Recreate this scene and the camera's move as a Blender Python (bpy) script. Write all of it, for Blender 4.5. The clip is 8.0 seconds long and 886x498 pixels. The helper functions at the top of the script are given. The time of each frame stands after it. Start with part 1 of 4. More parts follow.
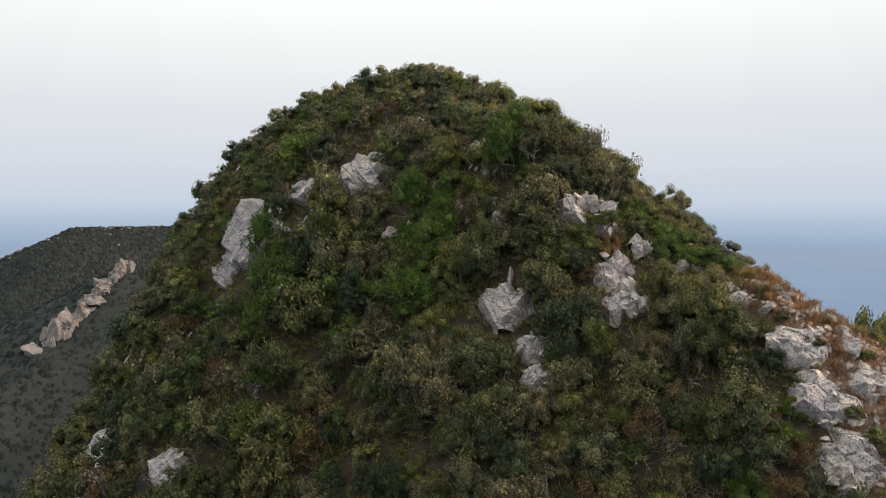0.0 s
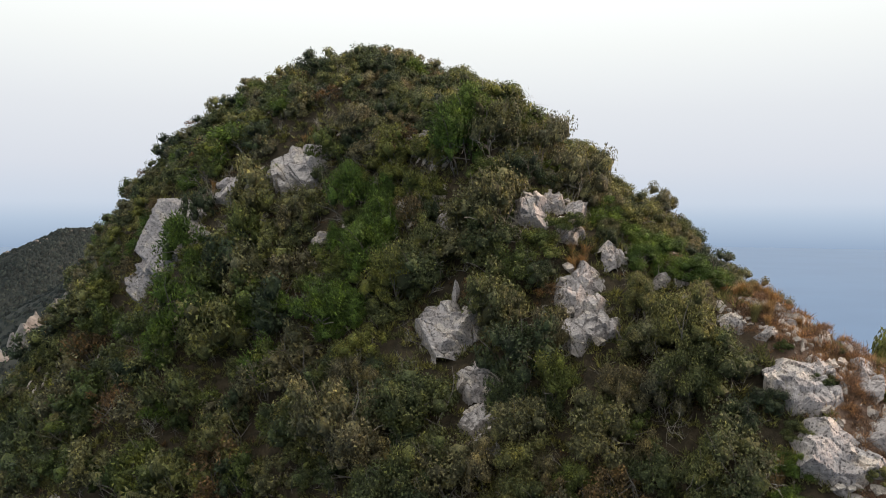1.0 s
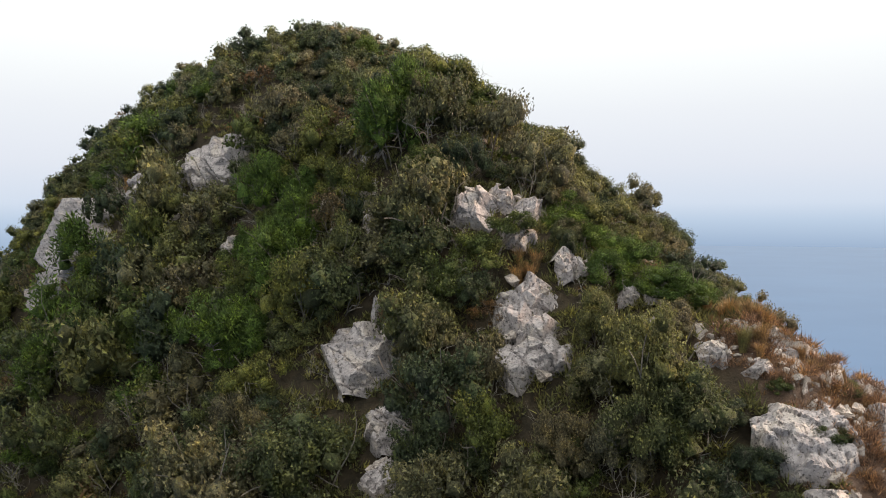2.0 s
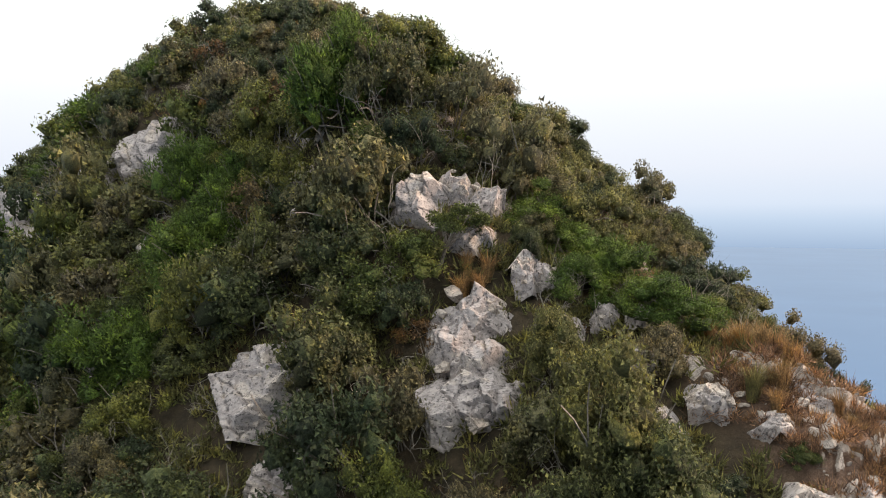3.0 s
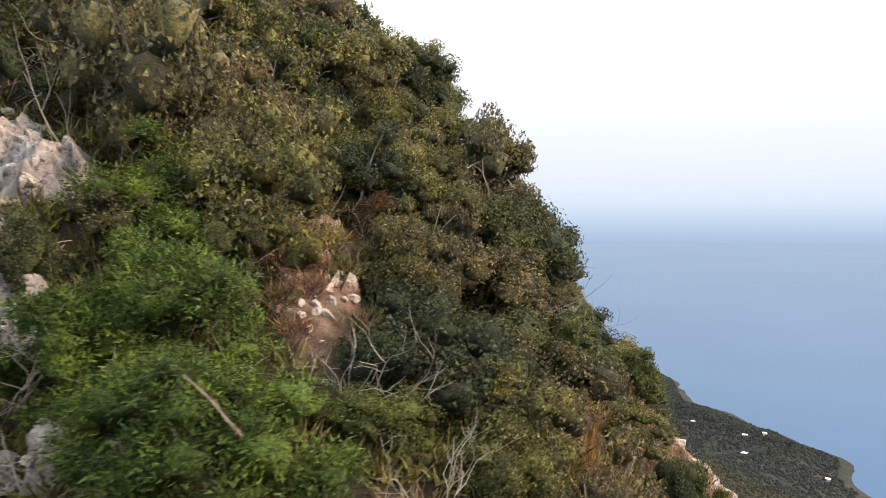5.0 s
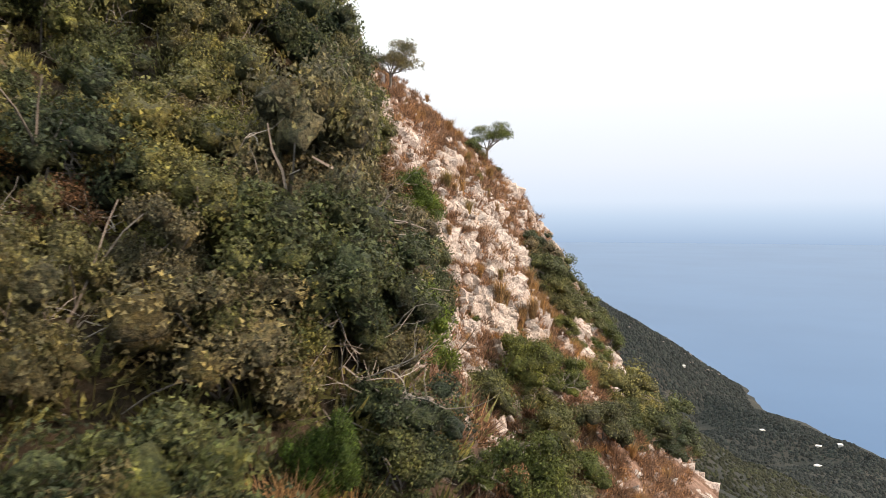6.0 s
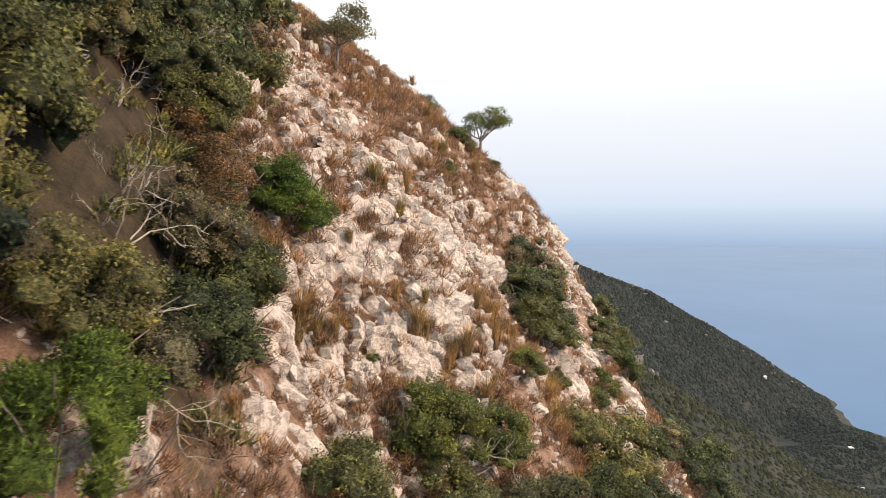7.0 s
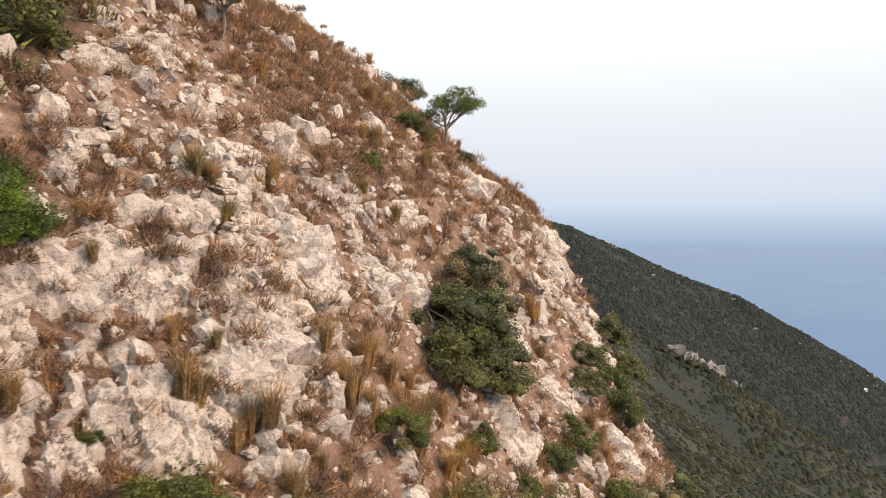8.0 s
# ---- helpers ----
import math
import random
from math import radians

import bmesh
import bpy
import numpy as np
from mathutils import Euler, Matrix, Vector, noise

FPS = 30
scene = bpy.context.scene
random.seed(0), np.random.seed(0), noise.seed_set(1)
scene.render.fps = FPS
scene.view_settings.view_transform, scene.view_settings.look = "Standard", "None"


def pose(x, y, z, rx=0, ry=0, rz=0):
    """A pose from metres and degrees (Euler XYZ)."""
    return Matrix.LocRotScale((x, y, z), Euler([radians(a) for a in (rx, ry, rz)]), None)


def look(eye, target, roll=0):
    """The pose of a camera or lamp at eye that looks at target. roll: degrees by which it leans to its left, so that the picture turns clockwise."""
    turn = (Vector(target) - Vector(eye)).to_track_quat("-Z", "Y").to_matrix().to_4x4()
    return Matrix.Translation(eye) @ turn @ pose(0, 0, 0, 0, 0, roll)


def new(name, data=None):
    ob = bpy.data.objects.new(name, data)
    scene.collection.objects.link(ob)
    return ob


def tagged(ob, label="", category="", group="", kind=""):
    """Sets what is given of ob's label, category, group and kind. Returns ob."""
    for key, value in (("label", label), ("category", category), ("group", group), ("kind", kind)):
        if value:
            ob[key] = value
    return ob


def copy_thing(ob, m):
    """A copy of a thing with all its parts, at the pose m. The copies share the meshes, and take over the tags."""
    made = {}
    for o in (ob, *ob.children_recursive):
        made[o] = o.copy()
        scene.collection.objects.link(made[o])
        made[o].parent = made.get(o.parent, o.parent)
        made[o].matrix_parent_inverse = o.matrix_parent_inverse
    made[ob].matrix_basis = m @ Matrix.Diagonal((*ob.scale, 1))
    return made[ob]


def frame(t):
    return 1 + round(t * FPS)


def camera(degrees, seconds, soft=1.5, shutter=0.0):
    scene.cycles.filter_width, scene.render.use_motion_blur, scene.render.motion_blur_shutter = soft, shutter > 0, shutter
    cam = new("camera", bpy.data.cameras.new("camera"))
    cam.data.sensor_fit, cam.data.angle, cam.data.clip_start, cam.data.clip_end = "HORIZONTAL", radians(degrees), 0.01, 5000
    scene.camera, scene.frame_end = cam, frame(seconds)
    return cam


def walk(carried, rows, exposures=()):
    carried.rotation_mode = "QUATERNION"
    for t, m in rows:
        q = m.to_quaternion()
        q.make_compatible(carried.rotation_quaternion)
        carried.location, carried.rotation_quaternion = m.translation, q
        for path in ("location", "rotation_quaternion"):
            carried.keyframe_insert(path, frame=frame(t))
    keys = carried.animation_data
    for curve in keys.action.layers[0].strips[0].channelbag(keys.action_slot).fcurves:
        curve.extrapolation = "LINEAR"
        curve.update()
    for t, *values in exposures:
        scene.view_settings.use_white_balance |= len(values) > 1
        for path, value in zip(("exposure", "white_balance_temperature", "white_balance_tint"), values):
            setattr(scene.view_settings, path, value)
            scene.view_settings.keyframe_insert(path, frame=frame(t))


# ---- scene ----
cam = camera(61.4, 8.0, soft=0.5, shutter=0.12)
PATH = [
    (0, (0.0, 0.0, 0.0), (-0.005, 9.992, -0.389), 0.16),
    (0.5, (2.064, 5.06, 0.149), (2.048, 15.052, -0.24), 0.16),
    (1, (4.416, 9.959, 0.232), (4.405, 19.952, -0.151), 0.17),
    (1.5, (7.081, 14.631, 0.34), (7.045, 24.624, -0.042), 0.05),
    (3, (14.633, 27.958, 0.068), (13.598, 37.897, -0.299), -0.07),
    (3.5, (17.151, 32.409, -0.011), (15.883, 42.321, -0.378), -0.13),
    (4, (19.632, 37.055, -0.09), (18.121, 46.933, -0.459), -0.13),
    (4.5, (22.366, 41.765, -0.172), (20.512, 51.585, -0.541), -0.12),
    (5, (24.962, 46.526, -0.151), (22.775, 56.276, -0.557), -0.05),
    (6.5, (29.486, 60.657, -0.109), (26.004, 70.023, -0.503), -0.08),
    (7, (30.984, 65.651, -0.11), (27.031, 74.829, -0.49), 0.03),
    (7.5, (32.305, 70.766, -0.008), (27.871, 79.721, -0.387), 0.15),
    (8, (33.65, 75.912, 0.07), (28.691, 84.588, -0.292), 0.02),
]
walk(cam, [(t, look(eye, target, roll)) for t, eye, target, roll in PATH],
     [(0.0, -0.15), (1.5, -0.04), (3.0, 0.18), (5.0, 0.24), (6.5, 0.21), (8.0, 0.05)])

# ---- world and light ----
SEA = -160.0
world = bpy.data.worlds.new("world")
scene.world = world
world.use_nodes = True


def build_sky():
    """Hazy evening sky: pale blue at the sea line, pinkish white above it, near white overhead."""
    nt = world.node_tree
    bg = nt.nodes["Background"]
    tc = nt.nodes.new("ShaderNodeTexCoord")
    sep = nt.nodes.new("ShaderNodeSeparateXYZ")
    mr = nt.nodes.new("ShaderNodeMapRange")
    mr.inputs["From Min"].default_value, mr.inputs["From Max"].default_value = -0.1, 0.9
    ramp = nt.nodes.new("ShaderNodeValToRGB")
    nt.links.new(tc.outputs["Generated"], sep.inputs[0])
    nt.links.new(sep.outputs["Z"], mr.inputs["Value"])
    nt.links.new(mr.outputs[0], ramp.inputs[0])
    # the half of the sky away from the evening glow is dimmer
    dot = nt.nodes.new("ShaderNodeVectorMath")
    dot.operation = "DOT_PRODUCT"
    dot.inputs[1].default_value = GLOW
    nt.links.new(tc.outputs["Generated"], dot.inputs[0])
    dim = nt.nodes.new("ShaderNodeMapRange")
    dim.interpolation_type = "SMOOTHSTEP"
    for name, v in (("From Min", -0.85), ("From Max", 0.25), ("To Min", 0.68), ("To Max", 1.0)):
        dim.inputs[name].default_value = v
    nt.links.new(dot.outputs["Value"], dim.inputs["Value"])
    scale = nt.nodes.new("ShaderNodeVectorMath")
    scale.operation = "SCALE"
    nt.links.new(ramp.outputs[0], scale.inputs[0])
    nt.links.new(dim.outputs[0], scale.inputs["Scale"])
    nt.links.new(scale.outputs[0], bg.inputs[0])
    bg.inputs[1].default_value = SKY_STRENGTH
    stops = [(-0.10, (0.20, 0.33, 0.54)), (-0.034, (0.335, 0.445, 0.612)), (0.0, (0.50, 0.61, 0.76)), (0.022, (0.64, 0.72, 0.84)),
             (0.07, (0.75, 0.79, 0.87)), (0.14, (0.84, 0.87, 0.915)), (0.22, (0.99, 1.02, 1.01)), (0.34, (1.22, 1.26, 1.23)), (0.7, (1.9, 1.9, 1.85))]
    cr = ramp.color_ramp
    while len(cr.elements) < len(stops):
        cr.elements.new(0.5)
    for e, (z, c) in zip(cr.elements, stops):
        e.position, e.color = (z + 0.1) / 1.0, (*c, 1)


SKY_STRENGTH, GLOW = 1.0, (0.45, 0.89, 0.10)
build_sky()
sun = new("sun", bpy.data.lights.new("sun", "SUN"))
sun.data.energy, sun.data.angle, sun.data.color = 4.6, radians(16), (1.0, 0.70, 0.51)
sun.matrix_world = look((85, 12, 42), (0, 0, 0))

# ---- noise on arrays ----


def hashed(ix, iy, seed):
    h = (ix.astype(np.int64) * 374761393 + iy.astype(np.int64) * 668265263 + seed * 1442695041) & 0xFFFFFFFF
    h = ((h ^ (h >> 13)) * 1274126177) & 0xFFFFFFFF
    h = ((h ^ (h >> 16)) * 2246822519) & 0xFFFFFFFF
    return ((h ^ (h >> 15)) & 0xFFFFFF) / float(0x1000000)


def value_noise(x, y, seed=0):
    ix, iy = np.floor(x), np.floor(y)
    fx, fy = x - ix, y - iy
    fx, fy = fx * fx * (3 - 2 * fx), fy * fy * (3 - 2 * fy)
    a, b = hashed(ix, iy, seed), hashed(ix + 1, iy, seed)
    c, d = hashed(ix, iy + 1, seed), hashed(ix + 1, iy + 1, seed)
    return (a * (1 - fx) + b * fx) * (1 - fy) + (c * (1 - fx) + d * fx) * fy


def fbm(x, y, seed=0, octaves=4):
    total, amp = 0 * x, 0.5
    for k in range(octaves):
        total = total + amp * value_noise(x * 2**k + 17 * k, y * 2**k - 9 * k, seed + k)
        amp /= 2
    return total


def facets(x, y, size, seed, tilt):
    """Broken plates: each cell has its own height and its own slant. Gives the height and the distance from the joint."""
    gx, gy = x / size, y / size
    ix, iy = np.floor(gx), np.floor(gy)
    f1, f2, h = np.full(x.shape, 9.0), np.full(x.shape, 9.0), np.zeros(x.shape)
    for dx in (-1, 0, 1):
        for dy in (-1, 0, 1):
            cx, cy = ix + dx, iy + dy
            ox, oy = gx - cx - hashed(cx, cy, seed), gy - cy - hashed(cx, cy, seed + 1)
            d = np.hypot(ox, oy)
            own = hashed(cx, cy, seed + 2) + tilt * ((hashed(cx, cy, seed + 3) - 0.5) * ox + (hashed(cx, cy, seed + 4) - 0.5) * oy)
            near = d < f1
            f2 = np.where(near, f1, np.minimum(f2, d))
            h = np.where(near, own, h)
            f1 = np.where(near, d, f1)
    return h, f2 - f1


def step(a, b, v):
    t = np.clip((v - a) / (b - a), 0, 1)
    return t * t * (3 - 2 * t)


# ---- the lie of the land ----
# Faces of the peak: height over (0, 85), rise to the east, rise to the north.
FACES = [[10.54, -0.41, 0.27], [14.1, 0.09, 0.75], [21.47, -0.82, 0.18], [18.23, -1.12, -0.04], [18.24, -0.88, -0.46], [16.95, 1.27, 0.68], [18.95, 1.13, 0.9], [13.34, 0.78, -0.12]]
# Knolls and hollows: x, y, height, reach.
KNOLLS = [[27.1, 48.9, 3.7, 8.3], [21.1, 50.9, 2.4, 8.3], [10.9, 59.6, 3.6, 3.6], [7.3, 67.5, 6.9, 3.8], [-29.1, 95.9, 6.1, 11.0], [-9.4, 77.0, 3.0, 4.6], [-25.4, 69.4, -9.9, 4.2], [27.5, 73.9, 3.5, 8.5], [17.1, 76.6, 4.5, 3.5], [21.5, 82.2, -6.6, 4.0], [14.7, 106.4, 2.3, 9.2], [10.9, 112.6, 3.3, 11.8], [11.2, 85.6, 4.6, 6.1], [18.7, 102.6, 1.4, 8.8], [7.2, 121.1, 4.9, 10.9], [-23.7, 92.0, 12.4, 16.0], [22.0, 68.0, 2.9, 3.4], [-28.2, 67.1, 14.2, 11.5], [15.1, 121.6, 5.4, 3.6], [26.5, 52.4, -1.9, 3.5], [15.6, 109.5, 0.6, 4.5], [7.0, 117.0, 2.2, 5.0], [21.2, 72.2, -1.8, 1.6], [23.9, 69.4, 0.5, 1.4]]
# Swells and hollows of the flank over the sea, row by row northwards, five to the east in each.
SWELLS = [
    [0.0, 0.4, 0.2, -0.6, 0.3], [0.1, 0.0, 0.3, -2.2, -0.7], [0.4, -0.2, 0.5, 0.8, 0.1], [0.4, -2.1, 0.5, 1.3, 0.0], [0.1, -1.8, 0.0, -0.5, -0.5],
    [0.0, 0.3, 0.5, -1.1, -0.6], [0.1, -0.3, -0.6, -1.5, -0.8], [-0.1, 0.1, 0.6, -0.9, -0.7], [-1.0, 0.0, 1.1, 0.3, -0.1], [-0.7, -0.7, -0.5, 0.0, 0.0],
]
# Ridges further off, each a line of (x, y, z) and how steeply it falls away.
RIDGES = [
    (0.62, [(-600, 450, -165), (-368, 619, -34), (-319, 645, -8), (-247, 676, -7), (-227, 715, 1), (-207, 721, -3), (-159, 737, -25), (-113, 751, -47), (-67, 763, -64), (-23, 774, -97), (20, 771, -130), (50, 770, -152), (66, 768, -168)]),
    (0.60, [(0, 115, -22), (-40, 240, -30), (-112, 268, -16), (-118, 220, -42), (-128, 165, -85)]),
    (0.62, [(-40, 240, -30), (-90, 360, -36), (-59, 393, -46), (-32, 399, -57), (7, 405, -82), (39, 416, -110)]),
    (0.28, [(39, 416, -110), (95, 500, -140), (150, 570, -152), (110, 620, -150), (62, 690, -148), (20, 742, -136)]),
    (0.28, [(20, 540, -146), (72, 600, -147), (120, 610, -150)]),
    (0.55, [(-90, 360, -50), (-200, 560, -60), (-227, 715, -5)]),
    (0.60, [(0, 92, -42), (10, 60, -48)]),
]


def peak(x, y):
    z = np.stack([c + a * x + b * (y - 85) for c, a, b in FACES])
    low = z.min(0)
    z = low - 1.2 * np.log(np.exp(-(z - low) / 1.2).sum(0))
    for kx, ky, up, reach in KNOLLS:
        z = z + up * np.exp(-((x - kx) ** 2 + (y - ky) ** 2) / (2 * reach**2))
    for j, row in enumerate(SWELLS):
        for i, up in enumerate(row):
            if up:
                z = z + up * np.exp(-((x - 9 - 4.5 * i) ** 2 + (y - 70 - 5.5 * j) ** 2) / 35.3)
    return z


def massif(x, y):
    best = np.full(x.shape, SEA - 30.0)
    wob = 14 * (fbm(x / 60, y / 60, 40) - 0.5)
    for fall, line in RIDGES:
        for (x0, y0, z0), (x1, y1, z1) in zip(line, line[1:]):
            t = np.clip(((x - x0) * (x1 - x0) + (y - y0) * (y1 - y0)) / ((x1 - x0) ** 2 + (y1 - y0) ** 2), 0, 1)
            d = np.hypot(x - x0 - t * (x1 - x0), y - y0 - t * (y1 - y0))
            z = z0 + t * (z1 - z0) - fall * (np.sqrt(d * d + 16) - 4) + wob * np.minimum(d / 60, 1)
            best = np.maximum(best, z)
    return best


def bare(x, y):
    """1 on the stony, open slopes: the flank over the sea and the rocky spur; 0 under the scrub."""
    flank = step(-1.5, 2.0, y - (83.2 - 1.5 * (x - 17)) + 2.5 * (fbm(x / 5, y / 5, 7) - 0.5)) * step(2, 7, x)
    ledge = np.exp(-((x - 25.4) ** 2 / 3 + (y - 71.5) ** 2 / 16))
    spur = step(-1, 1.5, x - 21.0 + 0.25 * (y - 50) + 2.5 * (fbm(x / 4, y / 4, 8) - 0.5)) * step(54.0, 52.0, y)
    shelf = step(0.25, 0.6, np.exp(-((x - 22.1) ** 2 / 5 + (y - 72.6) ** 2 / 13)))
    path = step(0.35, 0.7, np.exp(-((x - 19.2 + 0.35 * (y - 60.5)) ** 2 / 1.6 + (y - 61.5) ** 2 / 14)))
    return np.maximum.reduce([flank, spur, ledge, shelf, 0.8 * path])


def rock_and_relief(x, y):
    """Blocky relief of the limestone and where bare rock shows through (0 to 1)."""
    open_ground = bare(x, y)
    flank = step(64, 74, y)
    # lengths run along the slope, which is steeper on the flank than on the spur
    steep = 1.25 + 0.45 * flank
    wx, wy = x * steep + 0.9 * (fbm(x / 1.4, y / 1.4, 3) - 0.5), y + 0.9 * (fbm(x / 1.4, y / 1.4, 4) - 0.5)
    ha, ea = facets(wx, wy * 0.85, 2.1, 11, 1.5)
    hb, eb = facets(wx, wy, 0.85, 21, 1.6)
    hc, ec = facets(wx, wy, 0.42, 25, 1.4)
    stony_foot = np.exp(-((x - 20.0) ** 2 / 9 + (y - 86.5) ** 2 / 60)) + 0.8 * np.exp(-((x - 18.6) ** 2 / 5 + (y - 96) ** 2 / 50)) + 0.7 * np.exp(-((x - 17.5) ** 2 / 8 + (y - 114) ** 2 / 50))
    gate = fbm(x / 5, y / 5, 31) - 0.50 + flank * (0.20 * stony_foot - 0.05 - 0.13 * step(17.0, 13.0, x) - 0.14 * step(21.5, 24.0, x))
    lift = (ha - 0.5) * 0.42 + (hb - 0.5) * 0.5 + (hc - 0.5) * 0.25 + 1.5 * gate - 0.22
    rock = step(-0.02, 0.10, lift + 0.3 * (fbm(x / 0.6, y / 0.6, 5) - 0.5))
    crack = step(0.10, 0.0, ea) * 0.16 + step(0.13, 0.0, eb) * 0.15 + step(0.2, 0.0, ec) * 0.06
    block = rock * (0.08 + np.clip(lift, 0, 0.7) * 0.45 + 0.24 * hb + 0.12 * hc - crack) * steep
    brow = step(15.5, 19.0, x) * step(56.0, 60.0, y) * step(86.0, 82.0, y)
    hill_rock = rock * step(0.55, 0.8, ha) * step(60, 64, y) * step(14.0, 12.0, x)
    relief = open_ground * block + (1 - open_ground) * hill_rock * 0.3 + 0.15 * (fbm(x / 1.1, y / 1.1, 6) - 0.5) - (0.7 + 0.2 * brow) * (1 - open_ground)
    return relief, open_ground * rock + (1 - open_ground) * hill_rock * 0.8


def near_part(x, y):
    return step(60, 44, np.abs(x + 2)) * step(26, 36, y) * step(150, 130, y)


def land(x, y):
    x, y = np.asarray(x, float), np.asarray(y, float)
    hill, rest = peak(x, y), massif(x, y)
    relief, _ = rock_and_relief(x, y)
    return np.maximum(hill, rest) + relief * near_part(x, y)


def ground_at(x, y):
    return float(land(np.array([x]), np.array([y]))[0])


def slope_axes(x, y):
    """Unit vectors of the slope at a place: across, up the slope, out of it."""
    e = 1.2
    px = peak(np.array([x - e, x + e, x, x]), np.array([y, y, y - e, y + e]))
    gx, gy = (px[1] - px[0]) / (2 * e), (px[3] - px[2]) / (2 * e)
    out = Vector((-gx, -gy, 1)).normalized()
    up = (Vector((0, 0, 1)) - out * out.z).normalized()
    return up.cross(out).normalized(), up, out


# ---- materials ----


def material(name, rough=0.9):
    m = bpy.data.materials.new(name)
    m.use_nodes = True
    nt = m.node_tree
    b = nt.nodes["Principled BSDF"]
    b.inputs["Roughness"].default_value = rough
    b.inputs["Specular IOR Level"].default_value = 0.25
    return m, nt, b


def node(nt, kind, **values):
    n = nt.nodes.new(kind)
    for k, v in values.items():
        n.inputs[k.replace("_", " ")].default_value = v
    return n


def noise_at(nt, scale, detail=6.0, rough=0.6):
    g = nt.nodes.new("ShaderNodeNewGeometry")
    n = node(nt, "ShaderNodeTexNoise", Scale=scale, Detail=detail, Roughness=rough)
    nt.links.new(g.outputs["Position"], n.inputs["Vector"])
    return n


def ramp_of(nt, source, stops):
    r = nt.nodes.new("ShaderNodeValToRGB")
    while len(r.color_ramp.elements) < len(stops):
        r.color_ramp.elements.new(0.5)
    for e, (p, c) in zip(r.color_ramp.elements, stops):
        e.position, e.color = p, (*c, 1)
    nt.links.new(source, r.inputs[0])
    return r


def mixed(nt, fac, a, b, how="MIX"):
    m = nt.nodes.new("ShaderNodeMix")
    m.data_type, m.blend_type = "RGBA", how
    for sock, v in ((m.inputs[0], fac), (m.inputs[6], a), (m.inputs[7], b)):
        if isinstance(v, (int, float)):
            sock.default_value = v
        elif isinstance(v, tuple):
            sock.default_value = (*v, 1)
        else:
            nt.links.new(v, sock)
    return m.outputs[2]


def bumped(nt, b, height, strength, distance):
    n = node(nt, "ShaderNodeBump", Strength=strength, Distance=distance)
    nt.links.new(height, n.inputs["Height"])
    nt.links.new(n.outputs[0], b.inputs["Normal"])


def limestone_colour(nt):
    """Pale limestone: grey weathered skin, cream and rose fresh faces, dark seams and lichen."""
    big, mid, fine = noise_at(nt, 0.55, 4), noise_at(nt, 2.6, 8, 0.7), noise_at(nt, 14, 6, 0.75)
    base = ramp_of(nt, mid.outputs["Fac"], [(0.27, (0.22, 0.195, 0.175)), (0.37, (0.52, 0.465, 0.415)), (0.56, (0.66, 0.59, 0.525)), (0.75, (0.74, 0.675, 0.61))]).outputs[0]
    warm = ramp_of(nt, big.outputs["Fac"], [(0.45, (0, 0, 0)), (0.65, (1, 1, 1))]).outputs[0]
    col = mixed(nt, warm, base, mixed(nt, 0.4, base, (0.58, 0.47, 0.37)))
    spots = ramp_of(nt, fine.outputs["Fac"], [(0.34, (0.45, 0.45, 0.45)), (0.5, (1, 1, 1))]).outputs[0]
    col = mixed(nt, 0.5, col, spots, "MULTIPLY")
    g = nt.nodes.new("ShaderNodeNewGeometry")
    bend = node(nt, "ShaderNodeVectorMath")
    nt.links.new(g.outputs["Position"], bend.inputs[0])
    nt.links.new(mid.outputs["Color"], bend.inputs[1])
    v = node(nt, "ShaderNodeTexVoronoi", Scale=1.5)
    v.feature = "DISTANCE_TO_EDGE"
    nt.links.new(bend.outputs[0], v.inputs["Vector"])
    seam = ramp_of(nt, v.outputs["Distance"], [(0.0, (0.22, 0.20, 0.19)), (0.035, (1, 1, 1))]).outputs[0]
    col = mixed(nt, 0.9, col, seam, "MULTIPLY")
    run = node(nt, "ShaderNodeVectorMath")
    run.operation = "MULTIPLY"
    run.inputs[1].default_value = (4.5, 4.5, 0.7)
    nt.links.new(g.outputs["Position"], run.inputs[0])
    wash = node(nt, "ShaderNodeTexNoise", Scale=1.0, Detail=5.0, Roughness=0.7)
    nt.links.new(run.outputs[0], wash.inputs["Vector"])
    col = mixed(nt, 0.5, col, ramp_of(nt, wash.outputs["Fac"], [(0.34, (0.42, 0.41, 0.42)), (0.50, (1, 1, 1))]).outputs[0], "MULTIPLY")
    hs = nt.nodes.new("ShaderNodeMath")
    hs.operation = "MULTIPLY_ADD"
    nt.links.new(mid.outputs["Fac"], hs.inputs[0])
    hs.inputs[1].default_value = 2.0
    nt.links.new(fine.outputs["Fac"], hs.inputs[2])
    return col, hs.outputs[0], seam


def make_limestone():
    m, nt, b = material("limestone", 0.9)
    col, h, seam = limestone_colour(nt)
    nt.links.new(col, b.inputs["Base Color"])
    bumped(nt, b, h, 0.85, 0.09)
    return m


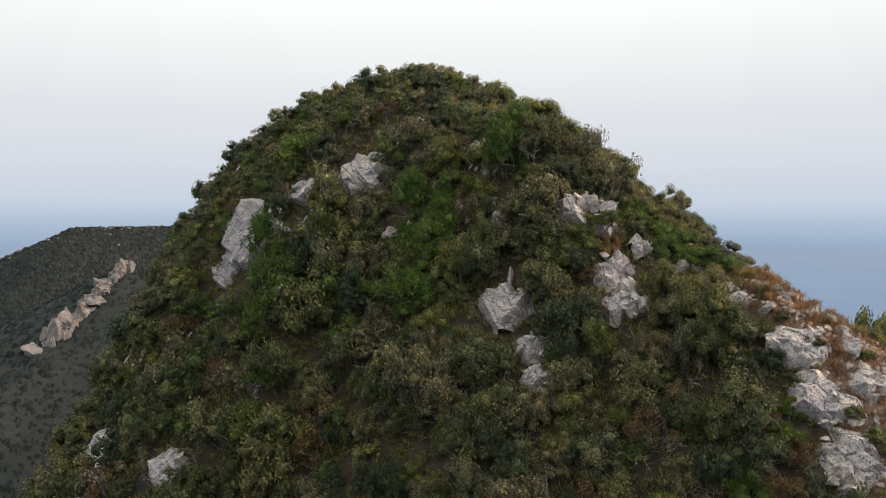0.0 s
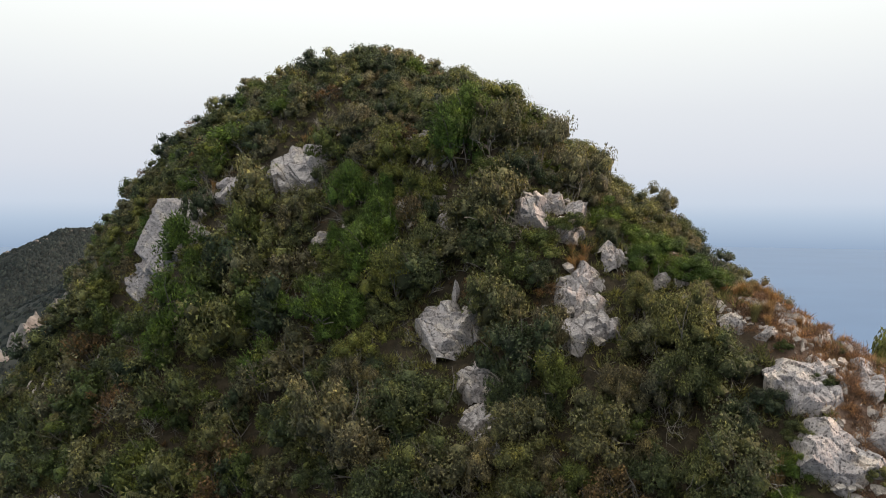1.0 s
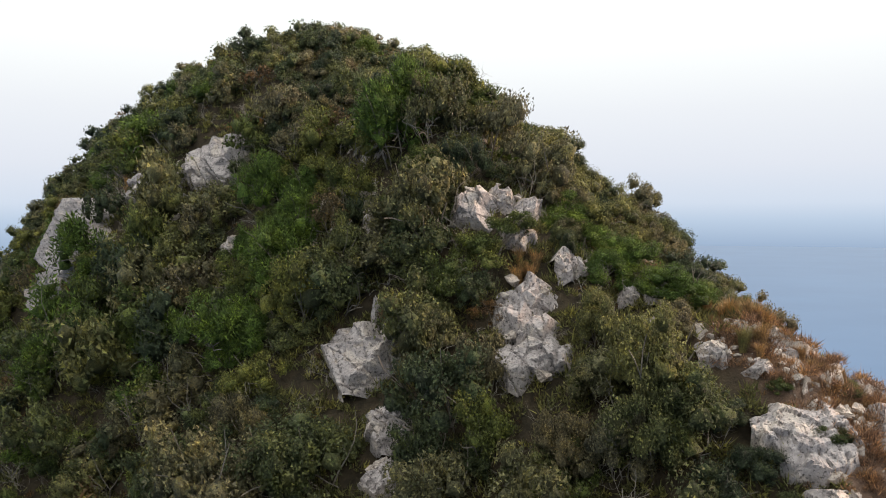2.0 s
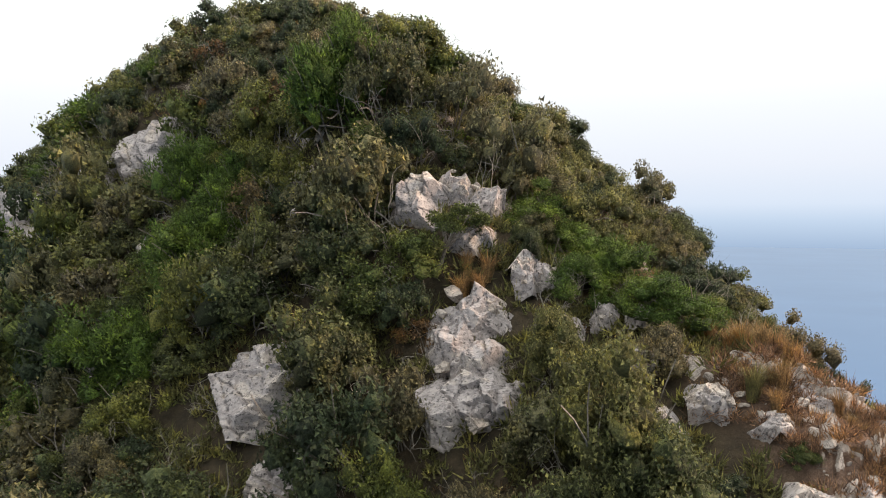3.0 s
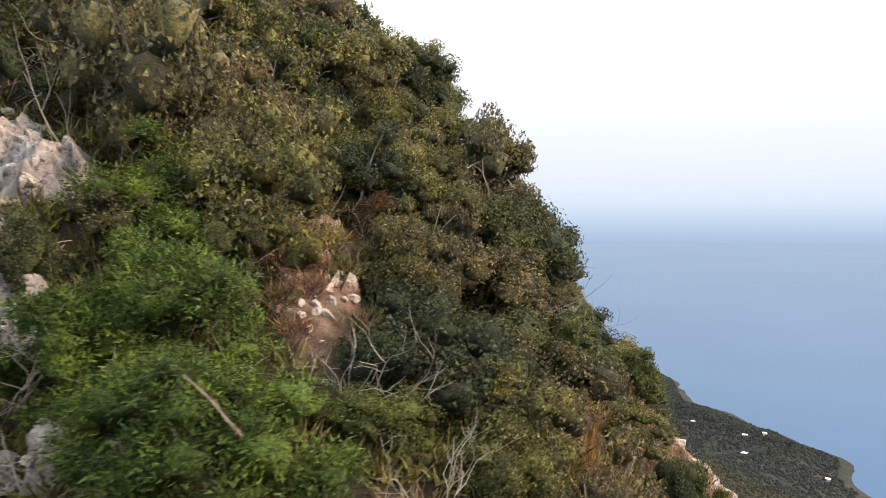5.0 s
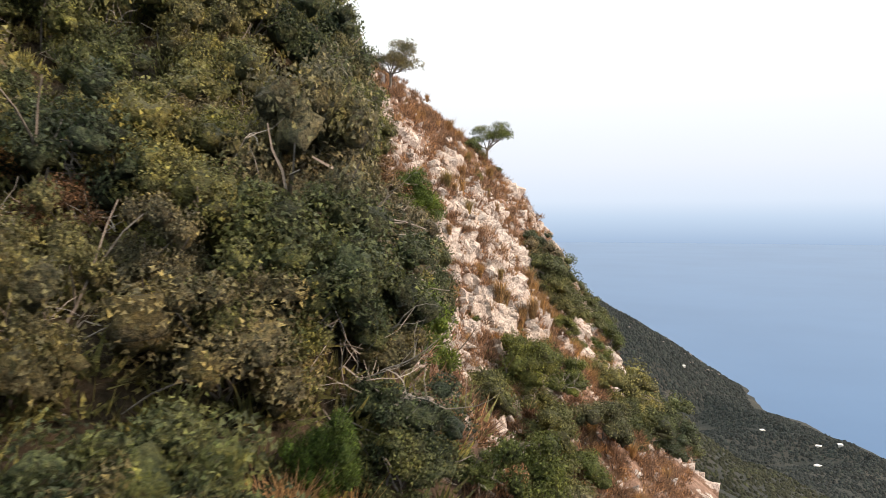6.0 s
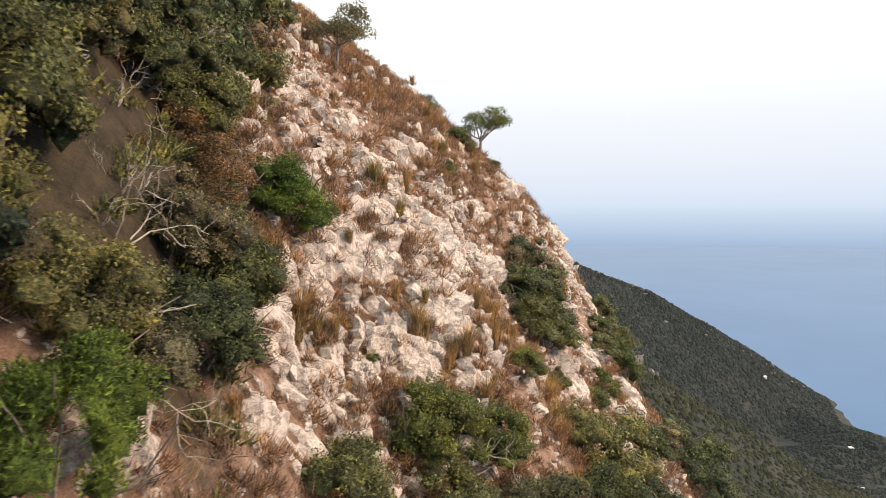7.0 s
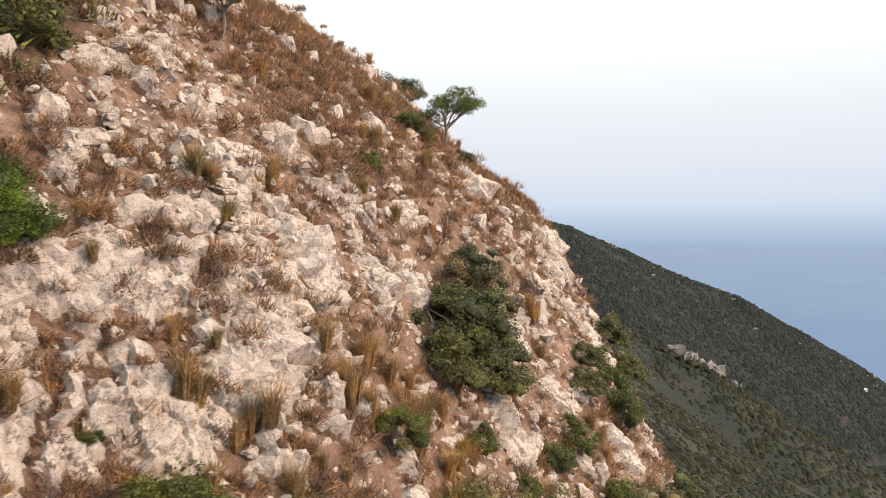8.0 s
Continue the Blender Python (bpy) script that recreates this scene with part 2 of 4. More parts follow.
def make_ground():
    m, nt, b = material("hillside_ground", 0.95)
    rock, h, _ = limestone_colour(nt)
    litter, fine = noise_at(nt, 1.6, 8, 0.7), noise_at(nt, 22, 4, 0.8)
    soil = ramp_of(nt, litter.outputs["Fac"], [(0.3, (0.11, 0.072, 0.052)), (0.45, (0.23, 0.155, 0.115)), (0.57, (0.33, 0.225, 0.165)), (0.70, (0.48, 0.37, 0.29))]).outputs[0]
    grit = ramp_of(nt, fine.outputs["Fac"], [(0.35, (0.55, 0.5, 0.48)), (0.6, (1, 1, 1)), (0.68, (1.6, 1.55, 1.5))]).outputs[0]
    soil = mixed(nt, 0.9, soil, grit, "MULTIPLY")
    at = nt.nodes.new("ShaderNodeAttribute")
    at.attribute_name = "rock"
    woods = nt.nodes.new("ShaderNodeAttribute")
    woods.attribute_name = "woods"
    ed = noise_at(nt, 5, 5, 0.7)
    sub = nt.nodes.new("ShaderNodeMath")
    sub.operation = "ADD"
    nt.links.new(at.outputs["Fac"], sub.inputs[0])
    nt.links.new(ed.outputs["Fac"], sub.inputs[1])
    mask = ramp_of(nt, sub.outputs[0], [(0.88, (0, 0, 0)), (1.0, (1, 1, 1))])
    col = mixed(nt, mask.outputs[0], soil, rock)
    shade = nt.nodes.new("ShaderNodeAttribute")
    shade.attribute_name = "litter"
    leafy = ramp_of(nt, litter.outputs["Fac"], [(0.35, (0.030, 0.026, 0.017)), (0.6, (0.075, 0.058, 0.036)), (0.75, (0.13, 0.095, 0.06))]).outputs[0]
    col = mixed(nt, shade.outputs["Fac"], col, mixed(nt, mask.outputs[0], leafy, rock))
    # ground under the far woods: blue haze and dimness are put into this colour
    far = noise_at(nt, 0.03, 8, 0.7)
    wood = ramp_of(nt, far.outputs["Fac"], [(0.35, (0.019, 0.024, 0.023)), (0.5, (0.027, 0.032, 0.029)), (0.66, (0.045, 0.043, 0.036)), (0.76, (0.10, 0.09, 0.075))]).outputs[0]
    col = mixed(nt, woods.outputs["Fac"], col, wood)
    nt.links.new(col, b.inputs["Base Color"])
    bumped(nt, b, h, 0.8, 0.12)
    return m


def make_leaves(name, stops, rough=0.5, spread=0.65):
    """Leaves: a colour per plant, turned lighter or darker leaf by leaf."""
    m, nt, b = material(name, rough)
    info, g = nt.nodes.new("ShaderNodeObjectInfo"), nt.nodes.new("ShaderNodeNewGeometry")
    tone_of, plant, wrap = nt.nodes.new("ShaderNodeAttribute"), nt.nodes.new("ShaderNodeMath"), nt.nodes.new("ShaderNodeMath")
    tone_of.attribute_name, wrap.operation = "plant", "FRACT"
    nt.links.new(info.outputs["Random"], plant.inputs[0])
    nt.links.new(tone_of.outputs["Fac"], plant.inputs[1])
    nt.links.new(plant.outputs[0], wrap.inputs[0])
    col = ramp_of(nt, wrap.outputs[0], stops).outputs[0]
    lf = ramp_of(nt, g.outputs["Random Per Island"], [(0.0, (1 - spread,) * 3), (0.7, (1.0,) * 3), (1.0, (1 + spread, 1 + spread, 1 + 0.7 * spread))]).outputs[0]
    col = mixed(nt, 1.0, col, lf, "MULTIPLY")
    patch = noise_at(nt, 1.1, 3)
    tone = ramp_of(nt, patch.outputs["Fac"], [(0.32, (0.66, 0.72, 0.70)), (0.5, (1.0, 1.0, 1.0)), (0.68, (1.5, 1.38, 0.95))]).outputs[0]
    col = mixed(nt, 1.0, col, tone, "MULTIPLY")
    sprays = noise_at(nt, 13, 4, 0.75)
    fleck = ramp_of(nt, sprays.outputs["Fac"], [(0.36, (0.5, 0.52, 0.55)), (0.50, (1.0, 1.0, 1.0)), (0.64, (1.7, 1.6, 1.35))]).outputs[0]
    col = mixed(nt, 0.85, col, fleck, "MULTIPLY")
    bumped(nt, b, sprays.outputs["Fac"], 1.0, 0.16)
    nt.links.new(col, b.inputs["Base Color"])
    tr = nt.nodes.new("ShaderNodeBsdfTranslucent")
    nt.links.new(col, tr.inputs[0])
    mx = nt.nodes.new("ShaderNodeMixShader")
    mx.inputs[0].default_value = 0.2
    nt.links.new(b.outputs[0], mx.inputs[1])
    nt.links.new(tr.outputs[0], mx.inputs[2])
    nt.links.new(mx.outputs[0], nt.nodes["Material Output"].inputs["Surface"])
    return m


def make_plain(name, dark, light, scale=6.0, rough=0.85):
    m, nt, b = material(name, rough)
    n = noise_at(nt, scale, 5, 0.7)
    nt.links.new(ramp_of(nt, n.outputs["Fac"], [(0.3, dark), (0.7, light)]).outputs[0], b.inputs["Base Color"])
    bumped(nt, b, n.outputs["Fac"], 0.4, 0.02)
    return m


def make_water():
    m, nt, b = material("sea_water", 0.36)
    n = noise_at(nt, 0.004, 6, 0.6)
    nt.links.new(ramp_of(nt, n.outputs["Fac"], [(0.3, (0.027, 0.088, 0.20)), (0.7, (0.040, 0.11, 0.235))]).outputs[0], b.inputs["Base Color"])
    b.inputs["Specular IOR Level"].default_value = 0.5
    b.inputs["IOR"].default_value = 1.333
    return m


def make_grey_limestone():
    """The same stone long weathered: lilac grey, with black lichen in spots and seams and few fresh cream scars."""
    m, nt, b = material("weathered_limestone", 0.92)
    col, h, seam = limestone_colour(nt)
    grey, spots, scar = noise_at(nt, 3.2, 7, 0.7), noise_at(nt, 7.5, 5, 0.65), noise_at(nt, 0.75, 5, 0.6)
    skin = ramp_of(nt, grey.outputs["Fac"], [(0.30, (0.13, 0.122, 0.128)), (0.44, (0.29, 0.27, 0.275)), (0.60, (0.45, 0.415, 0.41)), (0.76, (0.58, 0.54, 0.52))]).outputs[0]
    fresh = ramp_of(nt, scar.outputs["Fac"], [(0.53, (0, 0, 0)), (0.61, (1, 1, 1))]).outputs[0]
    col = mixed(nt, fresh, mixed(nt, 0.75, col, skin), col)
    lichen = ramp_of(nt, spots.outputs["Fac"], [(0.36, (0.16, 0.16, 0.17)), (0.46, (1, 1, 1))]).outputs[0]
    col = mixed(nt, 0.85, col, lichen, "MULTIPLY")
    nt.links.new(col, b.inputs["Base Color"])
    bumped(nt, b, h, 0.7, 0.05)
    return m


LIMESTONE, GREY_LIMESTONE, GROUND, WATER = make_limestone(), make_grey_limestone(), make_ground(), make_water()
OAK_LEAF = make_leaves("holm_oak_leaf", [(0.0, (0.062, 0.088, 0.054)), (0.18, (0.090, 0.116, 0.060)), (0.36, (0.130, 0.152, 0.066)), (0.52, (0.176, 0.190, 0.078)), (0.66, (0.235, 0.232, 0.092)), (0.78, (0.195, 0.185, 0.118)), (0.90, (0.25, 0.212, 0.125)), (1.0, (0.105, 0.134, 0.062))])
MASTIC_LEAF = make_leaves("mastic_leaf", [(0.0, (0.085, 0.115, 0.040)), (0.5, (0.140, 0.175, 0.052)), (1.0, (0.22, 0.225, 0.065))])
PINE_LEAF = make_leaves("pine_needle", [(0.0, (0.100, 0.165, 0.036)), (1.0, (0.155, 0.225, 0.048))])
BROWN_LEAF = make_leaves("withered_leaf", [(0.0, (0.17, 0.10, 0.055)), (0.6, (0.22, 0.14, 0.07)), (1.0, (0.18, 0.15, 0.08))])
DRY_SCRUB = make_leaves("dry_scrub_twig", [(0.0, (0.35, 0.215, 0.145)), (1.0, (0.35, 0.215, 0.145))], 0.8, 0.7)
DRY_GRASS = make_leaves("dry_grass_blade", [(0.0, (0.40, 0.25, 0.125)), (0.6, (0.46, 0.30, 0.15)), (0.85, (0.38, 0.25, 0.12)), (1.0, (0.26, 0.24, 0.10))], 0.8, 0.3)
BARK = make_plain("grey_bark", (0.10, 0.085, 0.07), (0.30, 0.27, 0.23), 9)
DEAD_WOOD = make_plain("bleached_dead_wood", (0.25, 0.225, 0.19), (0.46, 0.42, 0.36), 8)
# Far woods: the blue of haze is mixed into the leaf colour.
HAZED_LEAF = make_leaves("hazed_canopy", [(0.0, (0.023, 0.031, 0.034)), (1.0, (0.023, 0.031, 0.034))], 0.9, 0.5)
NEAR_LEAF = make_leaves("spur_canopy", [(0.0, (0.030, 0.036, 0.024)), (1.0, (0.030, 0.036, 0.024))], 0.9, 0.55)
# Limestone of the far ribs, darkened in its colour for weak light and haze.
FAR_ROCK = make_plain("haze_dimmed_limestone", (0.10, 0.095, 0.09), (0.26, 0.24, 0.225), 0.5)
PLASTER = make_plain("white_plaster", (0.62, 0.60, 0.57), (0.80, 0.78, 0.75), 2)
RED_PAINT = make_plain("red_mast_paint", (0.42, 0.07, 0.05), (0.55, 0.10, 0.07), 2)

# ---- meshes ----


def mesh_of(name, verts, faces, mat, smooth=False):
    """A mesh from arrays of points and of equal-sided faces."""
    verts, faces = np.asarray(verts, np.float32), np.asarray(faces, np.int32)
    me = bpy.data.meshes.new(name)
    k = faces.shape[1]
    me.vertices.add(len(verts))
    me.vertices.foreach_set("co", verts.ravel())
    me.loops.add(faces.size)
    me.loops.foreach_set("vertex_index", faces.ravel())
    me.polygons.add(len(faces))
    me.polygons.foreach_set("loop_start", np.arange(0, faces.size, k, dtype=np.int32))
    me.polygons.foreach_set("use_smooth", np.full(len(faces), smooth))
    me.materials.append(mat)
    me.update(calc_edges=True)
    return me


def joined(pieces):
    """Points and faces of several (points, faces) in one."""
    vs, fs, n = [], [], 0
    for v, f in pieces:
        vs.append(v)
        fs.append(f + n)
        n += len(v)
    return np.concatenate(vs), np.concatenate(fs)


def part(name, me, parent, label=""):
    ob = new(name, me)
    ob.parent = parent
    return tagged(ob, label)


def ball(sub):
    bm = bmesh.new()
    bmesh.ops.create_icosphere(bm, subdivisions=sub, radius=1)
    v = np.array([tuple(p.co) for p in bm.verts])
    f = np.array([[p.index for p in q.verts] for q in bm.faces])
    bm.free()
    return v, f


BALLS = {k: ball(k) for k in (1, 2, 3, 4, 5)}


def lumps_on(v, seed, scale, amount):
    """Shifts points along themselves by smooth noise."""
    r = np.random.default_rng(seed)
    out = np.zeros(len(v))
    for _ in range(4):
        for _ in range(5):
            k, ph = r.normal(size=3) * scale, r.uniform(0, 6.28)
            out += np.sin(v @ k + ph) / 5 * amount
        scale, amount = scale * 2.1, amount * 0.5
    return v * (1 + out)[:, None]


def rock_shape(seed, sub=3, cuts=20, rough=0.10):
    """A broken limestone block: a ball cut by flat planes, with bedding ledges and a pitted skin."""
    r = np.random.default_rng(seed)
    v, f = BALLS[sub]
    v = v * 1.3
    for _ in range(cuts):
        n = r.normal(size=3)
        n /= np.linalg.norm(n)
        d = r.uniform(0.36, 0.85)
        v = v - np.maximum(v @ n - d, 0)[:, None] * n * 0.98
    # cracks that run through the block
    for _ in range(7):
        n = r.normal(size=3)
        n /= np.linalg.norm(n)
        off = v @ n - r.uniform(-0.5, 0.5) + 0.05 * np.sin(v @ r.normal(size=3) * 7)
        v = v * (1 - r.uniform(0.08, 0.22) * np.exp(-((off / 0.05) ** 2)))[:, None] + n * (np.sign(off) * 0.012)[:, None]
    tilt = np.array([0.35, 0.15, 0.9]) + r.normal(size=3) * 0.2
    tilt /= np.linalg.norm(tilt)
    s = v @ tilt
    layer = np.floor(s * 4.5 + 0.3 * np.sin(v[:, 0] * 4 + seed)).astype(int) + 20
    wide = 1 + 0.14 * (r.uniform(size=60)[layer] - 0.5)
    v = s[:, None] * tilt + (v - s[:, None] * tilt) * wide[:, None]
    v = lumps_on(v, seed + 1, 5.0, rough)
    v = v / np.abs(v).max(0)
    return v, f


def leaf_cloud(r, centres, radius, count, size, narrow=0.45, outward=0.5, plain=False, shell=0.6, reach=1.05):
    """Many small leaves, each a folded four-cornered blade, gathered round clump centres."""
    which = r.integers(0, len(centres), count)
    d = r.normal(size=(count, 3))
    d /= np.linalg.norm(d, axis=1)[:, None]
    d[:, 2] = np.where(d[:, 2] < -0.15, -d[:, 2], d[:, 2])
    p = np.asarray(centres)[which] + d * (np.asarray(radius)[which] * r.uniform(shell, reach, count))[:, None]
    along = np.cross(d, r.normal(size=(count, 3)))
    along = along / (np.linalg.norm(along, axis=1)[:, None] + 1e-9) + d * outward
    along[:, 2] += 0.15
    along /= np.linalg.norm(along, axis=1)[:, None]
    side = np.cross(along, d + r.normal(size=(count, 3)) * 0.35)
    side /= np.linalg.norm(side, axis=1)[:, None] + 1e-9
    s = (size * r.uniform(0.6, 1.35, count))[:, None]
    mid = p + along * s * 0.5
    if plain:
        v = np.stack([p - side * s * narrow * 0.9, p + side * s * narrow * 0.9, p + along * s], 1).reshape(-1, 3)
        return v, np.arange(3 * count).reshape(-1, 3)
    fold = np.cross(along, side) * s * narrow * 0.35
    v = np.stack([p, mid + side * s * narrow + fold, p + along * s, mid - side * s * narrow + fold], 1).reshape(-1, 3)
    k = 4 * np.arange(count)[:, None]
    return v, np.concatenate([k + [0, 1, 2], k + [0, 2, 3]])


def tube(points, radii, sides=3):
    """A tapering limb along a line of points."""
    points = np.asarray(points, float)
    n = len(points)
    way = np.gradient(points, axis=0)
    way /= np.linalg.norm(way, axis=1)[:, None] + 1e-9
    a = np.cross(way, [0.31, 0.17, 0.94])
    a /= np.linalg.norm(a, axis=1)[:, None] + 1e-9
    b = np.cross(way, a)
    ang = np.arange(sides) * 2 * math.pi / sides
    ring = (a[:, None] * np.cos(ang)[None, :, None] + b[:, None] * np.sin(ang)[None, :, None]) * np.asarray(radii)[:, None, None]
    v = (points[:, None] + ring).reshape(-1, 3)
    i = np.arange((n - 1) * sides)
    j = (i // sides) * sides + (i % sides + 1) % sides
    return v, np.stack([i, j, j + sides, i + sides], 1)


def limb_tree(r, start, way, length, thick, depth, fork=3, bend=0.35, out=None):
    """Crooked limbs that fork into thinner ones."""
    out = [] if out is None else out
    k = 4 if depth > 1 else 3
    p, pts = np.array(start, float), []
    w = np.array(way, float)
    for i in range(k + 1):
        pts.append(p.copy())
        w = w + r.normal(size=3) * bend * 0.5
        w[2] += 0.04
        w /= np.linalg.norm(w)
        p = p + w * length / k
    out.append(tube(pts, np.linspace(thick, thick * 0.45, k + 1), 4 if thick > 0.04 else 3))
    if depth > 1:
        for i in range(fork):
            at = pts[1 + int(r.integers(1, k))]
            w2 = w + r.normal(size=3) * 0.7
            w2 /= np.linalg.norm(w2)
            limb_tree(r, at, w2, length * r.uniform(0.45, 0.75), thick * 0.5, depth - 1, fork, bend, out)
    return out


def crown_centres(r, n, flat=0.8, base=0.25):
    """Clump centres over and inside an uneven dome about one metre in radius."""
    d = r.normal(size=(n, 3))
    d[:, 2] = np.abs(d[:, 2]) * 1.1 - 0.3
    d /= np.linalg.norm(d, axis=1)[:, None]
    lop = 1 + 0.22 * np.sin(2 * np.arctan2(d[:, 1], d[:, 0]) + r.uniform(0, 6)) + np.clip(r.normal(size=n), -1.2, 1.2) * 0.09
    c = d * (r.uniform(0.45, 0.78, n) * lop)[:, None]
    c[:, 2] = c[:, 2] * flat + base + 0.3
    return c


def shrub_meshes(kind, seed, clumps, leaves, size, plain):
    """Crown and limbs of a shrub about 1 m in crown radius, standing on z = 0."""
    r = np.random.default_rng(seed)
    # share of clumps, flatness, clump radius, leaf width, how far leaves point outwards, core against clump
    share, flat, rad, narrow, outward, core = {"oak": (1.0, 0.95, 0.29, 0.42, 0.45, 0.66), "mastic": (0.9, 0.85, 0.31, 0.38, 0.5, 0.68), "pine": (1.0, 0.9, 0.30, 0.22, 0.8, 0.64), "withered": (0.8, 0.9, 0.27, 0.42, 0.3, 0.0)}[kind]
    n = int(clumps * share)
    c = crown_centres(r, n, flat)
    radius = rad * r.uniform(0.6, 1.3, n) * (18 / clumps) ** 0.33
    pieces = [leaf_cloud(r, c, radius, int(leaves * (0.6 if kind == "withered" else 1.0)), size, narrow, outward, plain, 0.62, 1.18)]
    if core:
        bv, bf = BALLS[2 if clumps > 25 else 1]
        for k in range(n):
            ragged = lumps_on(bv, seed * 31 + k, 3.0, 0.85) * [1, 1, 0.8]
            pieces.append((ragged * radius[k] * core * r.uniform(0.8, 1.0) + c[k], bf))
    limbs = []
    for i in range(4):
        a = r.uniform(0, 6.28)
        limb_tree(r, (0.06 * math.cos(a), 0.06 * math.sin(a), -0.25), (0.5 * math.cos(a), 0.5 * math.sin(a), 1), r.uniform(0.8, 1.15), 0.028, 2, 3, 0.4, limbs)
    return joined(pieces), limbs


def twigs_mesh(name, seed, stems, length, thick, depth=3, mat=None, spread=1.0):
    r = np.random.default_rng(seed)
    out = []
    for i in range(stems):
        a = r.uniform(0, 6.28)
        limb_tree(r, (0.1 * math.cos(a), 0.1 * math.sin(a), -0.2), (spread * math.cos(a), spread * math.sin(a), 0.9), length * r.uniform(0.7, 1.2), thick, depth, 3, 0.55, out)
    return mesh_of(name, *joined(out), mat or DEAD_WOOD)


LEAF_OF = {"oak": OAK_LEAF, "mastic": MASTIC_LEAF, "pine": PINE_LEAF, "withered": BROWN_LEAF}
_made = {}


def shrub_parts(kind, variant, fine):
    key = (kind, variant, fine)
    if key not in _made:
        seed = 100 * variant + {"oak": 1, "mastic": 2, "pine": 3, "withered": 4}[kind]
        clumps, leaves, size = {0: (15, 950, 0.100), 1: (22, 2900, 0.068), 2: (30, 6800, 0.047)}[int(fine)]
        if kind == "pine":
            leaves, size = int(1.6 * leaves), 1.2 * size
        crown, limbs = shrub_meshes(kind, seed, clumps, leaves, size, True)
        _made[key] = (mesh_of(kind + "_crown", *crown, LEAF_OF[kind], True), mesh_of(kind + "_limbs", *joined(limbs), BARK))
        if fine and kind != "pine" and variant != 3:
            _made[key] += (twigs_mesh("dead_branch", seed + 50, 2 + variant % 2, 0.95, 0.016, 3),)
    return _made[key]


NAMES = {
    "oak": ("holm_oak_shrub", "shrub", "evergreen holm oak scrub on the hillside"),
    "mastic": ("mastic_shrub", "shrub", "green mastic scrub on the hillside"),
    "pine": ("pine_shrub", "shrub", "bright green pine scrub on the hillside"),
    "withered": ("withered_shrub", "shrub", "withered scrub on the hillside"),
}
LABELS = {
    "oak": "dense olive-green holm oak shrub rooted on the steep hillside",
    "mastic": "rounded fresh-green mastic shrub growing among limestone on the slope",
    "pine": "low bright-green pine shrub with puffy needle clumps on the slope",
    "withered": "half-bare shrub with withered russet-brown leaves on the slope",
}
_first = {}


def shrub(kind, x, y, size, variant, fine=1, tall=1.0, sink=0.3, turn=None, label="", z=None):
    """One shrub with its crown, limbs and, on some, bleached dead twigs."""
    z = (ground_at(x, y) if z is None else z) - sink * size
    a = turn if turn is not None else (x * 37.7 + y * 91.3) % 360
    lean = Vector((0, 0, 1)).rotation_difference((slope_axes(x, y)[2] * 0.5 + Vector((0, 0, 0.8))).normalized()).to_matrix().to_4x4()
    m = Matrix.Translation((x, y, z)) @ lean @ pose(0, 0, 0, 0, 0, a) @ Matrix.Diagonal((size, size, size * tall, 1))
    key = (kind, variant, fine)
    if key in _first:
        ob = copy_thing(_first[key], m)
        ob.matrix_basis = m
    else:
        name, cat, group = NAMES[kind]
        ob = new(name)
        meshes = shrub_parts(kind, variant, fine)
        part("crown", meshes[0], ob)
        part("trunk", meshes[1], ob, "grey crooked forking trunk")
        if len(meshes) > 2:
            part("dead_branch", meshes[2], ob, "bleached leafless branch")
        ob.matrix_basis = m
        tagged(ob, LABELS[kind], cat, group)
        _first[key] = ob
    if label:
        tagged(ob, label)
    return ob


# ---- ground and sea ----


def spaced(lo, hi, fine_steps, reach=680.0, grow=1.07, most=13.0, end=2600.0):
    """Grid lines: the given fine stretches, then wider and wider apart outwards."""
    mid = [lo]
    for stop, d in fine_steps:
        while mid[-1] < stop - 1e-6:
            mid.append(mid[-1] + d)

    def outward(start, d0):
        out, d, p = [], d0, 0.0
        while p < end:
            d = min(d * grow, most) if p < reach else d * 1.6
            p += d
            out.append(p)
        return out
    left = [lo - p for p in outward(lo, 0.4)][::-1]
    right = [mid[-1] + p for p in outward(hi, 0.4)]
    return np.array(left + mid + right)


